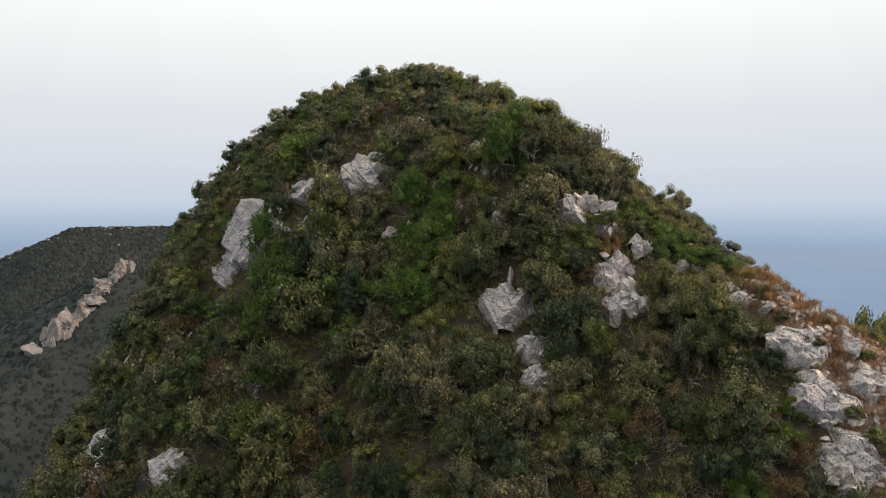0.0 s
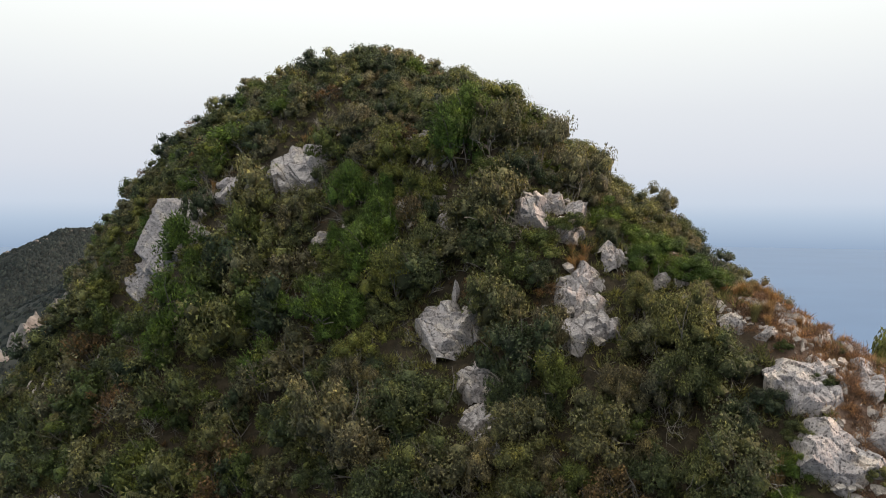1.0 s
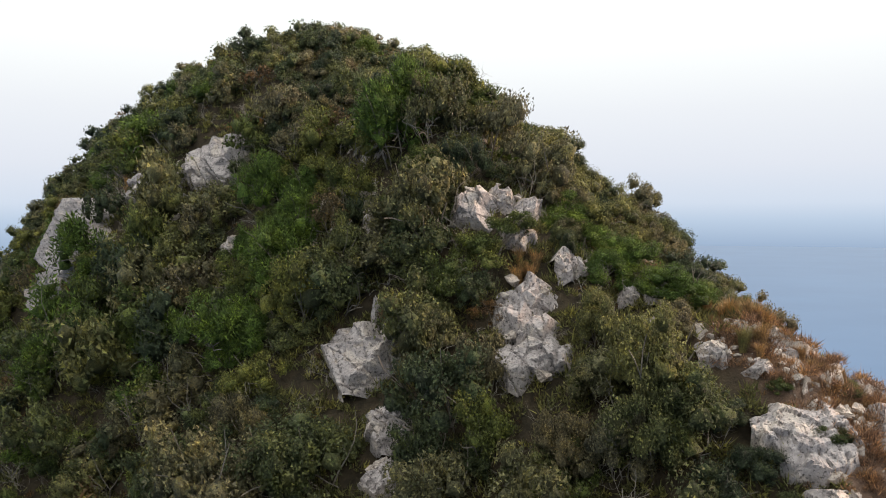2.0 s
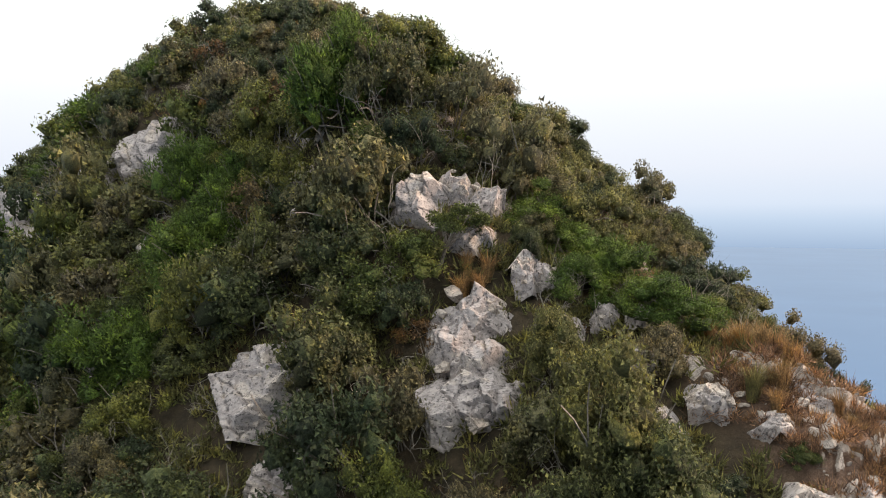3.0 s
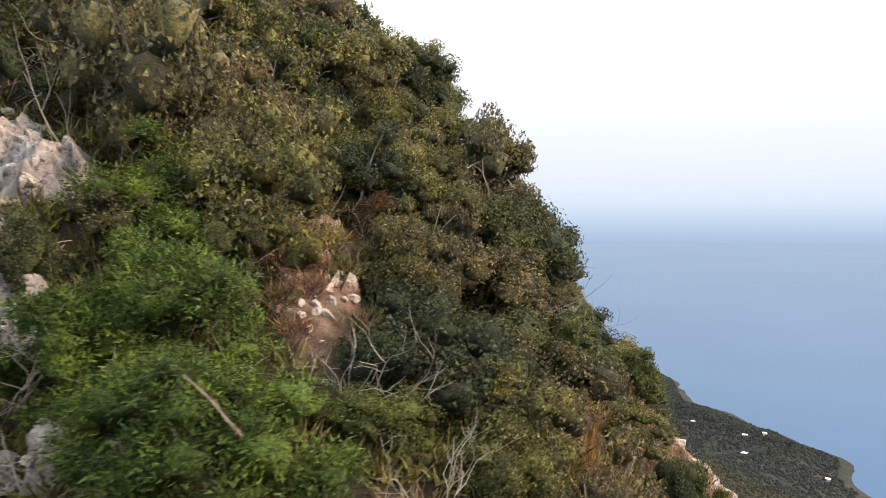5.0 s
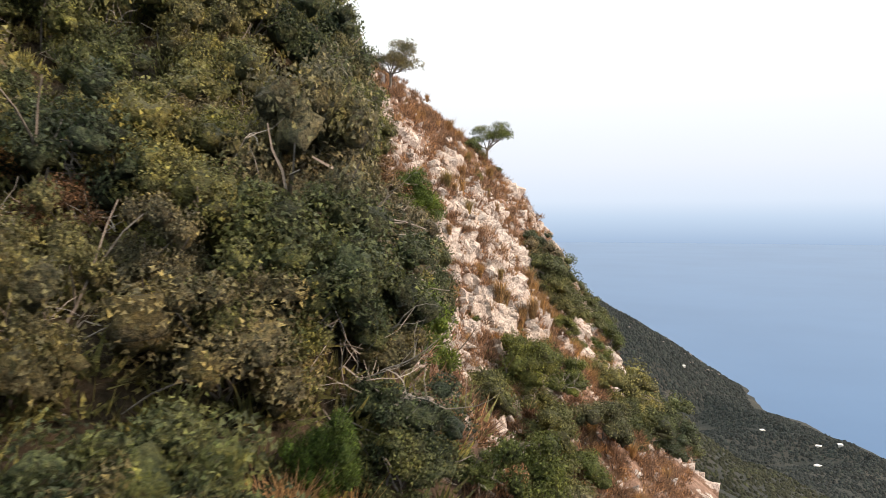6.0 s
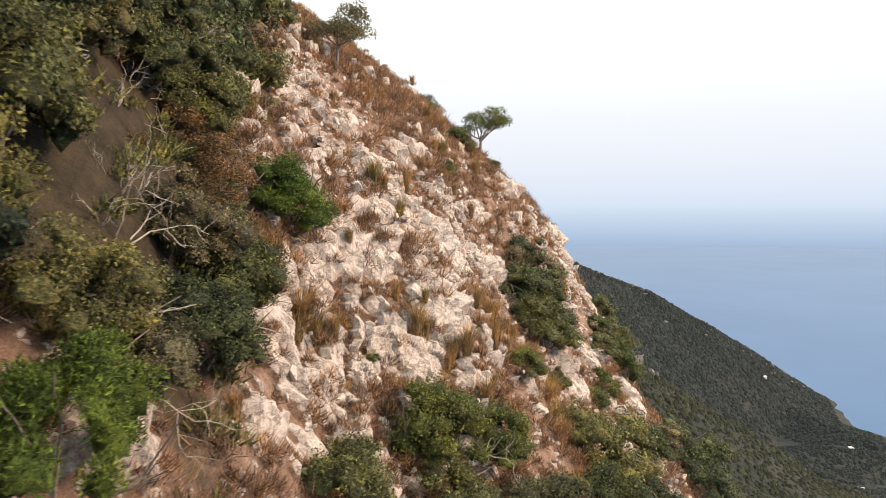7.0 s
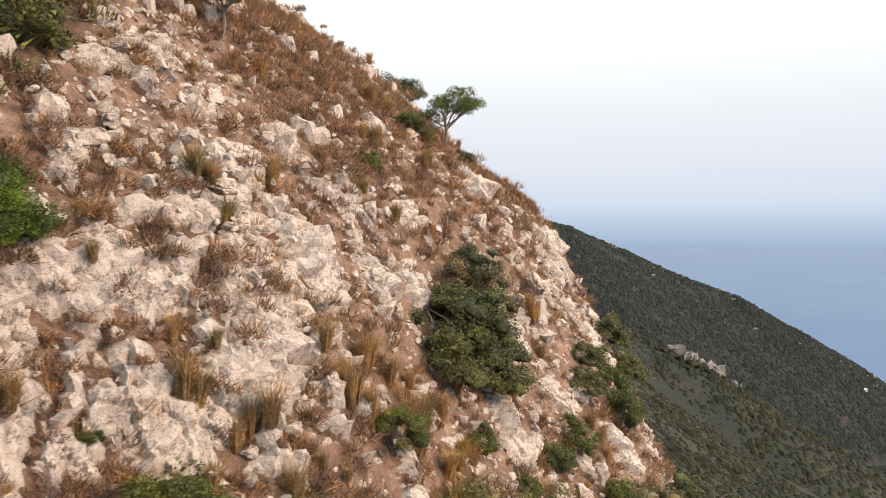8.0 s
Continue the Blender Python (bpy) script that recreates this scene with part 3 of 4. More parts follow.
def build_ground():
    gx = spaced(-34.0, 34.0, [(4.0, 0.5), (12.0, 0.35), (24.5, 0.13), (28.0, 0.22), (34.0, 0.4)])
    gy = spaced(37.0, 124.0, [(54.0, 0.26), (72.0, 0.36), (98.0, 0.15), (112.0, 0.22), (124.0, 0.34)], reach=760.0)
    x, y = np.meshgrid(gx, gy)
    hill, rest, near = peak(x, y), massif(x, y), near_part(x, y)
    relief, rock = rock_and_relief(x, y)
    z = np.maximum(np.maximum(hill, rest) + relief * near, SEA - 25)
    # the blocks stand out of the slope, not straight up from it
    gap = 0.6
    east, north = (peak(x + gap, y) - peak(x - gap, y)) / (2 * gap), (peak(x, y + gap) - peak(x, y - gap)) / (2 * gap)
    lean = relief * near * bare(x, y) / (1 + east**2 + north**2)
    shown_x, shown_y = x - east * lean, y - north * lean
    z = z - relief * near * bare(x, y) + lean
    n, k = x.shape
    idx = np.arange(n * k).reshape(n, k)
    faces = np.stack([idx[:-1, :-1], idx[:-1, 1:], idx[1:, 1:], idx[1:, :-1]], -1).reshape(-1, 4)
    me = mesh_of("ground", np.stack([shown_x, shown_y, z], -1).reshape(-1, 3), faces, GROUND)
    me.attributes.new("rock", "FLOAT", "POINT").data.foreach_set("value", (rock * near).ravel().astype(np.float32))
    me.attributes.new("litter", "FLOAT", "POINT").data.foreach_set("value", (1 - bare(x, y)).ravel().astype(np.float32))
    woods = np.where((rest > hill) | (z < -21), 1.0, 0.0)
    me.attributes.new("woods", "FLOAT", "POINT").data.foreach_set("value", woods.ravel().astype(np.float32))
    return tagged(new("ground", me), "steep hillside of pale limestone, red-brown soil and dry litter", "hillside", kind="structure")


def build_sea():
    ring, faces = [], []
    radii = [0, 200, 500, 1000, 2000, 3500, 4900]
    k = 72
    for rr in radii:
        for i in range(k):
            a = 2 * math.pi * i / k
            ring.append((rr * math.cos(a), 90 + rr * math.sin(a), SEA))
    for j in range(len(radii) - 1):
        for i in range(k):
            faces.append((j * k + i, j * k + (i + 1) % k, (j + 1) * k + (i + 1) % k, (j + 1) * k + i))
    return tagged(new("water", mesh_of("water", ring, faces, WATER)), "calm hazy blue sea far below the peak", "sea", kind="structure")


build_ground()
build_sea()

# ---- limestone outcrops ----
ROCKS = [mesh_of("block", *rock_shape(700 + i, 4 if i < 9 else 3), LIMESTONE) for i in range(18)]
_rng = np.random.default_rng(5)


def outcrop(x, y, across, up_slope, seed, proud=0.5, lean=0.0, label="pale grey limestone outcrop breaking through the scrub", loose=4, stone=None):
    """A crag bedded in the slope: a face of broken, slanting plates with open joints, and some blocks at its foot."""
    r = np.random.default_rng(seed)
    stone = stone or GREY_LIMESTONE
    s, u, o = slope_axes(x, y)
    centre = Vector((x, y, float(peak(np.array([x]), np.array([y]))[0])))
    thing = new("rock_outcrop")
    thing.location = centre
    tagged(thing, label, "rock", "limestone outcrops of the peak")
    c, d = math.cos(radians(lean)), math.sin(radians(lean))
    mean = math.sqrt(across * up_slope)
    n, m = (int(min(110, max(30, 1.35 * q / (0.04 + 0.009 * mean)))) for q in (across, up_slope))
    a, b = np.meshgrid(np.linspace(-0.68, 0.68, n) * across, np.linspace(-0.68, 0.68, m) * up_slope)
    off = 37.0 * seed
    wa, wb = a + 0.07 * mean * (fbm(a / mean * 3 + off, b / mean * 3, 91) - 0.5), b + 0.07 * mean * (fbm(a / mean * 3 + off, b / mean * 3, 92) - 0.5)
    # blocks of all sizes run into one another, each cut by a slanting top and by its own joints
    out = np.full(a.shape, -0.75)
    for i in range(7 + int(1.4 * mean)):
        k = 0.42 if i == 0 else r.uniform(0.13, 0.34)
        t, far = r.uniform(0, 6.28), 0.0 if i == 0 else math.sqrt(r.uniform(0, 1)) * (1.0 - k) * 0.5
        pa, pb = wa - far * across * math.cos(t), wb - far * up_slope * math.sin(t)
        top = proud * r.uniform(0.4, 1.05) * (0.8 if i == 0 else 0.5 + k) + 0.05 + r.normal() * 0.42 * pa + r.normal() * 0.34 * pb
        for j in range(5):
            w = j * math.pi / 2.5 + r.uniform(-0.5, 0.5)
            reach = k * r.uniform(0.32, 0.98) * (abs(math.cos(w)) * across + abs(math.sin(w)) * up_slope)
            top = np.minimum(top, (reach - pa * math.cos(w) - pb * math.sin(w)) * r.uniform(0.9, 4.0))
        out = np.maximum(out, top)
    h2, e2 = facets(wa * 0.92 + wb * 0.38 + off, (wb * 0.92 - wa * 0.38) / 2.2, 0.17 * mean + 0.14, 61, 1.5)
    h3, e3 = facets(wa + off, wb, 0.05 * mean + 0.10, 71, 1.6)
    # bedding: ledges that end in a sharp edge
    bed = (wa * 0.92 + wb * 0.38 + 0.10 * mean * (fbm(wa / mean * 4 + off, wb / mean * 2, 93) - 0.5)) / (0.17 * mean + 0.1)
    ledge = bed - np.floor(bed)
    out = out + (0.012 * mean + 0.012) * (ledge - 0.5) * (0.4 + 1.2 * fbm(wa / mean * 2 + off, wb / mean * 2, 94)) + (0.030 * mean + 0.03) * (h2 - 0.5) + (0.008 * mean + 0.012) * (h3 - 0.5)
    out = out - step(0.09, 0.0, e2) * (0.02 * mean + 0.08) - step(0.12, 0.0, e3) * 0.02
    ra, rb = a * c - b * d, a * d + b * c
    base = np.array(centre)[None, None] + ra[..., None] * np.array(s) + rb[..., None] * np.array(u)
    base[..., 2] = 0.35 * base[..., 2] + 0.65 * peak(base[..., 0], base[..., 1])
    # the face steepens outwards: plates hang forward of their beds
    way = np.array((o * 0.9 + Vector((o.x, o.y, 0.0)) * 0.25).normalized())
    v = base + out[..., None] * way - np.array(centre)
    idx = np.arange(n * m).reshape(m, n)
    f = np.stack([idx[:-1, :-1], idx[:-1, 1:], idx[1:, 1:], idx[1:, :-1]], -1).reshape(-1, 4)
    part("rock_face", mesh_of("rock_face", v.reshape(-1, 3), f, stone), thing)
    for i in range(loose):
        t = r.uniform(0, 6.28)
        p = np.array([x, y]) + 0.46 * across * math.cos(t) * np.array([s.x, s.y]) + 0.46 * up_slope * math.sin(t) * np.array([u.x, u.y])
        k = r.uniform(0.06, 0.13) * mean + 0.06
        ob = new("block", ROCKS[int(r.integers(5, 18))])
        ob.parent = thing
        ob.matrix_basis = Matrix.Translation(Vector((p[0], p[1], float(peak(p[:1], p[1:])[0]) + 0.1 * k)) - centre) @ pose(0, 0, 0, r.uniform(-20, 20), r.uniform(-20, 20), r.uniform(0, 360)) @ Matrix.Diagonal((k, 0.8 * k, 0.8 * k, 1))
    return thing


# x, y, width, length up the slope, how proud, lean
CRAGS_SOUTH = [
    (-29.6, 65.4, 6.4, 8.5, 1.0, 10), (-22.0, 58.6, 3.0, 3.0, 0.6, 0), (-19.0, 73.6, 7.6, 8.0, 1.3, -20), (-21.0, 73.2, 3.0, 4.6, 1.0, 0), (-12.6, 71.8, 6.4, 2.6, 0.9, -15),
    (-7.6, 71.4, 5.4, 4.0, 1.0, 10), (2.8, 67.8, 3.0, 3.4, 1.0, 20), (1.6, 70.4, 1.8, 1.8, 0.4, 0), (10.2, 59.6, 2.9, 3.3, 1.2, -15),
    (11.9, 60.3, 1.7, 2.4, 1.0, 10), (13.4, 60.1, 1.9, 2.6, 1.2, 0), (12.7, 58.2, 2.0, 2.4, 0.7, 0), (12.6, 55.0, 2.9, 4.8, 1.2, -22), (13.0, 53.2, 3.8, 4.4, 1.1, -15), (14.9, 57.0, 1.4, 2.2, 0.7, 10),
    (4.6, 55.7, 4.0, 4.6, 1.3, 20),
]
CRAGS_SPUR = [
    (6.4, 52.3, 3.2, 3.0, 1.0, 15), (6.5, 50.2, 2.8, 2.4, 0.8, 20), (6.6, 48.8, 2.2, 2.0, 0.7, 10), (-4.8, 65.2, 1.4, 2.4, 0.6, 0), (4.6, 61.6, 1.6, 2.2, 0.6, 10), (16.3, 54.7, 1.2, 1.4, 0.5, 0), (15.6, 57.0, 1.2, 1.4, 0.5, 0), (17.6, 55.1, 1.1, 1.2, 0.5, 10), (18.8, 54.7, 1.0, 1.0, 0.4, 0),
    (18.3, 52.8, 1.6, 1.5, 0.6, 0), (20.4, 50.9, 1.7, 1.9, 0.6, 10), (18.6, 50.3, 2.4, 1.7, 0.5, 0), (23.3, 51.3, 2.4, 2.2, 0.5, 0), (24.4, 51.5, 1.8, 2.2, 0.5, 15), (21.9, 49.8, 1.6, 1.1, 0.4, 0),
    (23.0, 46.8, 4.2, 5.2, 0.8, 20), (25.6, 47.2, 3.0, 3.6, 0.8, 0), (22.6, 43.8, 4.0, 4.6, 0.9, 25), (25.6, 44.4, 3.2, 4.0, 0.8, -10), (22.8, 41.2, 5.2, 5.0, 0.9, 20), (21.4, 47.2, 1.8, 2.4, 0.5, 0),
]
CRAGS_FLANK = [
    (14.5, 103.0, 2.0, 2.0, 0.9, 0), (16.2, 93.0, 1.7, 2.6, 0.7, -10), (18.8, 93.8, 2.4, 3.9, 0.8, -12), (18.9, 87.6, 2.5, 2.7, 0.6, 10), (20.7, 86.8, 2.6, 3.6, 0.7, 0), (21.1, 88.7, 1.1, 2.6, 0.8, 5),
    (18.7, 84.3, 1.4, 2.5, 0.7, 0), (17.1, 101.5, 1.7, 2.5, 0.8, 0), (19.4, 82.0, 1.4, 2.8, 0.6, 0), (20.0, 83.2, 1.3, 1.9, 0.6, 0), (19.2, 96.6, 1.5, 2.7, 0.7, 0), (17.0, 117.5, 2.4, 4.4, 0.9, 5), (16.3, 109.0, 2.2, 2.6, 0.9, 10),
    (18.6, 86.3, 0.9, 1.3, 0.5, 0), (19.3, 80.5, 0.9, 1.1, 0.4, 0), (22.4, 100.7, 2.0, 3.6, 0.7, 0), (24.0, 109.4, 1.5, 3.4, 0.9, 0), (20.5, 115.1, 1.6, 2.8, 0.8, 0), (24.4, 101.7, 1.9, 2.8, 0.7, 10), (19.2, 98.9, 1.4, 2.2, 0.7, 0),
]
CRAGS_EDGE = [
    (16.1, 85.4, 1.1, 0.7, 0.4, 0), (14.7, 86.1, 1.0, 0.9, 0.4, 0), (16.6, 87.3, 1.1, 0.8, 0.4, 0), (17.8, 85.5, 1.0, 1.0, 0.4, 0), (18.0, 87.1, 1.1, 0.9, 0.4, 0), (21.8, 106.2, 1.3, 2.2, 0.6, 0), (20.6, 105.4, 1.0, 1.8, 0.5, 0),
    (18.1, 91.6, 1.2, 1.0, 0.4, 0), (15.6, 96.1, 1.4, 1.7, 0.6, 0), (14.7, 93.3, 1.4, 1.3, 0.5, 0), (20.2, 84.8, 1.3, 1.5, 0.5, 0), (18.7, 82.0, 0.8, 1.0, 0.4, 0), (18.3, 113.4, 2.0, 3.4, 0.8, 0), (15.6, 113.4, 2.0, 2.4, 0.8, 10),
    (20.9, 72.0, 1.2, 1.3, 0.6, 0), (21.4, 74.4, 1.6, 1.8, 0.6, 0), (22.4, 70.6, 0.9, 0.9, 0.4, 0), (24.2, 66.9, 0.8, 0.7, 0.4, 0), (22.6, 72.6, 1.0, 1.0, 0.4, 10), (20.8, 79.2, 1.4, 1.8, 0.5, 0), (13.4, 92.6, 2.0, 1.0, 0.4, 0), (14.2, 90.0, 1.6, 0.9, 0.4, 0),
]
for n, row in enumerate(CRAGS_SOUTH + CRAGS_SPUR):
    small = 0.98 if n < 6 else 0.78 if n < len(CRAGS_SOUTH) else 0.72
    outcrop(row[0], row[1], small * row[2], small * row[3], 300 + n, 0.62 * row[4], row[5])
for n, row in enumerate(CRAGS_FLANK + CRAGS_EDGE):
    outcrop(*row[:4], 400 + n, 0.75 * row[4], row[5], "cream limestone outcrop on the dry grassy slope above the sea", 3, LIMESTONE)


def pinnacle(x, y, width, height, seed):
    """A pointed stone: a broken block that tapers to its tip."""
    v, f = rock_shape(seed, 4, 14, 0.07)
    taper = 1.0 - 0.86 * (v[:, 2:] + 1) / 2
    v = np.concatenate([v[:, :2] * (0.12 + taper) * width + 0.16 * width * (v[:, 2:] + 1), v[:, 2:] * height / 2], 1)
    ob = new("rock_pinnacle", mesh_of("rock_pinnacle", v, f, GREY_LIMESTONE))
    ob.location = (x, y, ground_at(x, y) + 0.42 * height)
    tagged(ob, "slender pointed limestone pinnacle standing in the scrub", "rock", "limestone outcrops of the peak")


# the pointed stone beside the slab in the scrub
pinnacle(5.1, 57.3, 0.45, 2.2, 77)


def boulders(count, seed, box, want, sizes):
    r = np.random.default_rng(seed)
    made = 0
    while made < count:
        x, y = r.uniform(box[0], box[1]), r.uniform(box[2], box[3])
        if r.uniform() > want(x, y):
            continue
        s = sizes[0] + (sizes[1] - sizes[0]) * r.uniform() ** 2.5
        ob = new("limestone_boulder", ROCKS[int(r.integers(8, 18))])
        ob.matrix_basis = pose(x, y, ground_at(x, y) - 0.15 * s, r.uniform(-25, 25), r.uniform(-25, 25), r.uniform(0, 360)) @ Matrix.Diagonal((s, s * r.uniform(0.6, 1.0), s * r.uniform(0.55, 1.0), 1))
        tagged(ob, "weathered pale limestone boulder half sunk in dry soil", "boulder", "limestone boulders on the slope")
        made += 1


def one_at(f, x, y):
    return float(f(np.array([float(x)]), np.array([float(y)]))[0])


def stony(x, y):
    g = one_at(lambda a, b: fbm(a / 7, b / 7, 31) - 0.47, x, y)
    return one_at(bare, x, y) * min(1, max(0.12, 0.5 + 5 * g))


boulders(300, 12, (7, 27, 76, 122), stony, (0.14, 0.75))
boulders(55, 13, (17, 28, 38, 56), stony, (0.15, 0.6))

def loose_stones():
    """Broken rock too small to count between the boulders."""
    r = np.random.default_rng(31)
    shapes = [rock_shape(800 + k, 2 if k < 2 else 1, 12, 0.08) for k in range(8)]
    n = 22000
    x, y = r.uniform(6, 28, n), r.uniform(40, 122, n)
    keep = (bare(x, y) > 0.5) & (r.uniform(size=n) < 0.45 + 0.5 * step(-0.12, 0.1, fbm(x / 7, y / 7, 31) - 0.5))
    x, y = x[keep], y[keep]
    z = land(x, y)
    pieces = []
    for i in range(len(x)):
        v, f = shapes[i % 8]
        s = 0.1 + 0.2 * r.uniform() ** 2 if i % 8 < 3 else 0.04 + 0.11 * r.uniform()
        a = r.uniform(0, 6.28)
        c, d = math.cos(a), math.sin(a)
        v = v * [s, s * r.uniform(0.6, 1), s * r.uniform(0.6, 1.1)]
        v = np.stack([v[:, 0] * c - v[:, 1] * d, v[:, 0] * d + v[:, 1] * c, v[:, 2]], 1)
        pieces.append((v + [x[i], y[i], z[i] + 0.1 * s], f))
    ob = new("rubble", mesh_of("rubble", *joined(pieces), LIMESTONE))
    tagged(ob, "scattered small limestone rubble on dry soil", "rubble", kind="stuff")


loose_stones()

# ---- scrub ----
# Clearings kept free of shrubs: x, y, radius.
CLEARINGS = [(x, y, 0.34 * max(w, u)) for x, y, w, u, *_ in CRAGS_SOUTH + CRAGS_SPUR] + [
    (17.0, 46.0, 1.4), (19.1, 60.9, 1.4), (19.5, 59.3, 1.1), (20.2, 58.2, 0.8), (18.6, 62.8, 1.1), (17.8, 64.8, 1.2), (24.4, 63.5, 1.1), (-7.4, 73.6, 1.6), (-4.0, 74.2, 1.2), (-19.0, 75.6, 1.6), (-14.5, 74.4, 1.3),
    (13.4, 57.6, 1.1), (13.8, 53.4, 1.5), (14.2, 56.2, 1.0), (16.1, 57.7, 0.8), (22.5, 52.5, 1.6), (21.5, 50.5, 1.5), (22.0, 54.8, 1.0), (24.6, 62.8, 1.0), (25.0, 60.5, 0.9), (24.0, 66.0, 0.7),
    (24.6, 70.4, 1.1), (11.9, 60.0, 2.3), (12.4, 58.0, 1.2), (12.8, 54.4, 2.5), (12.4, 51.4, 1.2), (4.0, 55.6, 2.5), (3.8, 52.8, 1.1), (6.4, 52.4, 1.7), (6.0, 50.2, 1.4), (2.6, 66.0, 1.0), (-13.0, 70.0, 1.0), (-18.5, 70.0, 1.6), (-7.6, 69.4, 1.0), (5.0, 57.3, 0.6), (11.5, 58.2, 0.8), (7.5, 69.5, 0.8), (3.0, 74.0, 0.7),
]
# Shrubs that stand out: kind, x, y, crown radius, height against width.
PINES = [
    ("pine", 17.9, 57.8, 1.9, 1.1), ("pine", 17.0, 56.8, 1.7, 1.1), ("pine", 20.2, 55.2, 1.8, 0.95), ("pine", 15.3, 61.2, 1.9, 0.95), ("pine", 16.5, 59.8, 1.5, 0.9), ("pine", 19.0, 56.0, 1.5, 1.0),
    ("mastic", 7.6, 62.9, 1.7, 0.9), ("pine", 12.4, 65.9, 1.9, 0.75), ("pine", 10.6, 66.3, 1.3, 0.8), ("mastic", 21.5, 57.2, 1.0, 0.9),
    ("mastic", 9.0, 56.6, 1.8, 1.2), ("mastic", 10.6, 57.4, 1.5, 1.2), ("withered", 11.0, 55.3, 1.0, 1.1), ("oak", 21.0, 69.0, 1.9, 1.25), ("oak", 22.0, 66.6, 1.7, 1.15),
    ("oak", 22.4, 67.6, 1.6, 1.1), ("oak", 23.8, 66.4, 1.1, 1.0),
    ("oak", 20.2, 77.6, 1.4, 1.1), ("oak", 22.0, 64.6, 1.6, 1.0),
     ("oak", 21.2, 69.8, 1.6, 1.1),
]
STANDING = [
    ("oak", 22.8, 62.2, 1.5, 1.2), ("oak", 22.4, 60.8, 1.4, 1.1), ("mastic", 28.6, 49.4, 1.6, 1.0), ("pine", 20.6, 44.2, 1.0, 0.9),
    ("mastic", 23.2, 46.6, 0.7, 0.9), ("mastic", 25.0, 41.6, 1.5, 0.7), ("mastic", 22.2, 48.8, 0.6, 0.9), ("oak", 21.4, 45.2, 0.9, 0.9), ("oak", 23.8, 43.0, 0.8, 0.9), ("mastic", 24.8, 48.8, 0.7, 0.8), ("oak", 20.4, 46.6, 1.1, 1.0), ("oak", 19.6, 48.4, 1.2, 1.0), ("oak", 20.2, 40.4, 1.3, 1.0), ("mastic", 26.2, 45.8, 0.7, 0.8), ("pine", 20.2, 43.2, 1.1, 0.8), ("pine", 17.0, 41.4, 1.5, 1.1), ("pine", 12.5, 41.5, 1.6, 1.0),
    ("withered", 2.2, 42.5, 1.8, 1.3), ("withered", 5.4, 40.4, 1.6, 1.2), ("mastic", -8.0, 52.5, 1.6, 0.9), ("mastic", -4.2, 64.5, 1.2, 1.0), ("pine", 1.0, 83.6, 1.7, 1.0), ("oak", -2.6, 85.0, 1.7, 0.95), ("oak", 5.6, 82.5, 1.9, 1.25), ("oak", -8.4, 82.5, 1.8, 1.25), ("mastic", 9.6, 78.5, 1.6, 1.2),
]
FLANK = [
    ("pine", 17.5, 84.5, 1.2, 1.15), ("mastic", 21.9, 85.7, 1.5, 1.0), ("mastic", 23.3, 87.6, 1.1, 1.0), ("oak", 22.9, 84.6, 1.5, 0.9), ("oak", 21.3, 81.2, 1.4, 0.9), ("oak", 21.0, 98.4, 1.4, 0.95), ("oak", 20.3, 99.4, 1.6, 1.0), ("oak", 21.2, 100.4, 1.5, 1.0),
    ("oak", 20.1, 101.2, 1.5, 1.0), ("oak", 19.4, 102.4, 1.4, 1.0), ("oak", 18.8, 103.6, 1.1, 1.0), ("oak", 24.7, 94.7, 1.9, 1.0), ("oak", 26.0, 91.4, 1.5, 1.0), ("mastic", 22.6, 92.7, 0.75, 0.9), ("oak", 19.5, 120.3, 1.4, 1.1),
    ("oak", 26.4, 113.4, 2.0, 1.0), ("oak", 27.6, 111.0, 1.8, 0.9), ("oak", 27.8, 115.6, 1.8, 0.9), ("mastic", 22.3, 112.3, 1.0, 1.0), ("mastic", 22.9, 105.3, 0.85, 1.0), ("mastic", 23.1, 111.4, 1.2, 1.0), ("oak", 22.2, 109.0, 1.0, 0.9),
    ("mastic", 22.6, 97.6, 0.7, 0.9), ("mastic", 23.2, 102.6, 0.8, 0.9), ("oak", 21.6, 110.8, 0.9, 1.0), ("mastic", 24.6, 106.0, 0.9, 0.9), ("mastic", 23.6, 99.0, 0.6, 0.8),
]
FLANK_LOW = [
    ("oak", 25.4, 97.6, 1.1, 0.8), ("oak", 25.0, 87.0, 1.4, 0.9), ("mastic", 24.4, 84.0, 1.2, 0.8), ("oak", 25.6, 104.0, 1.2, 0.9), ("oak", 25.2, 108.4, 1.2, 0.9),
    ("mastic", 25.8, 100.2, 1.0, 0.8), ("oak", 27.0, 98.6, 1.4, 0.9), ("oak", 23.6, 81.4, 1.3, 0.9), ("oak", 24.6, 78.6, 1.3, 0.9),
]
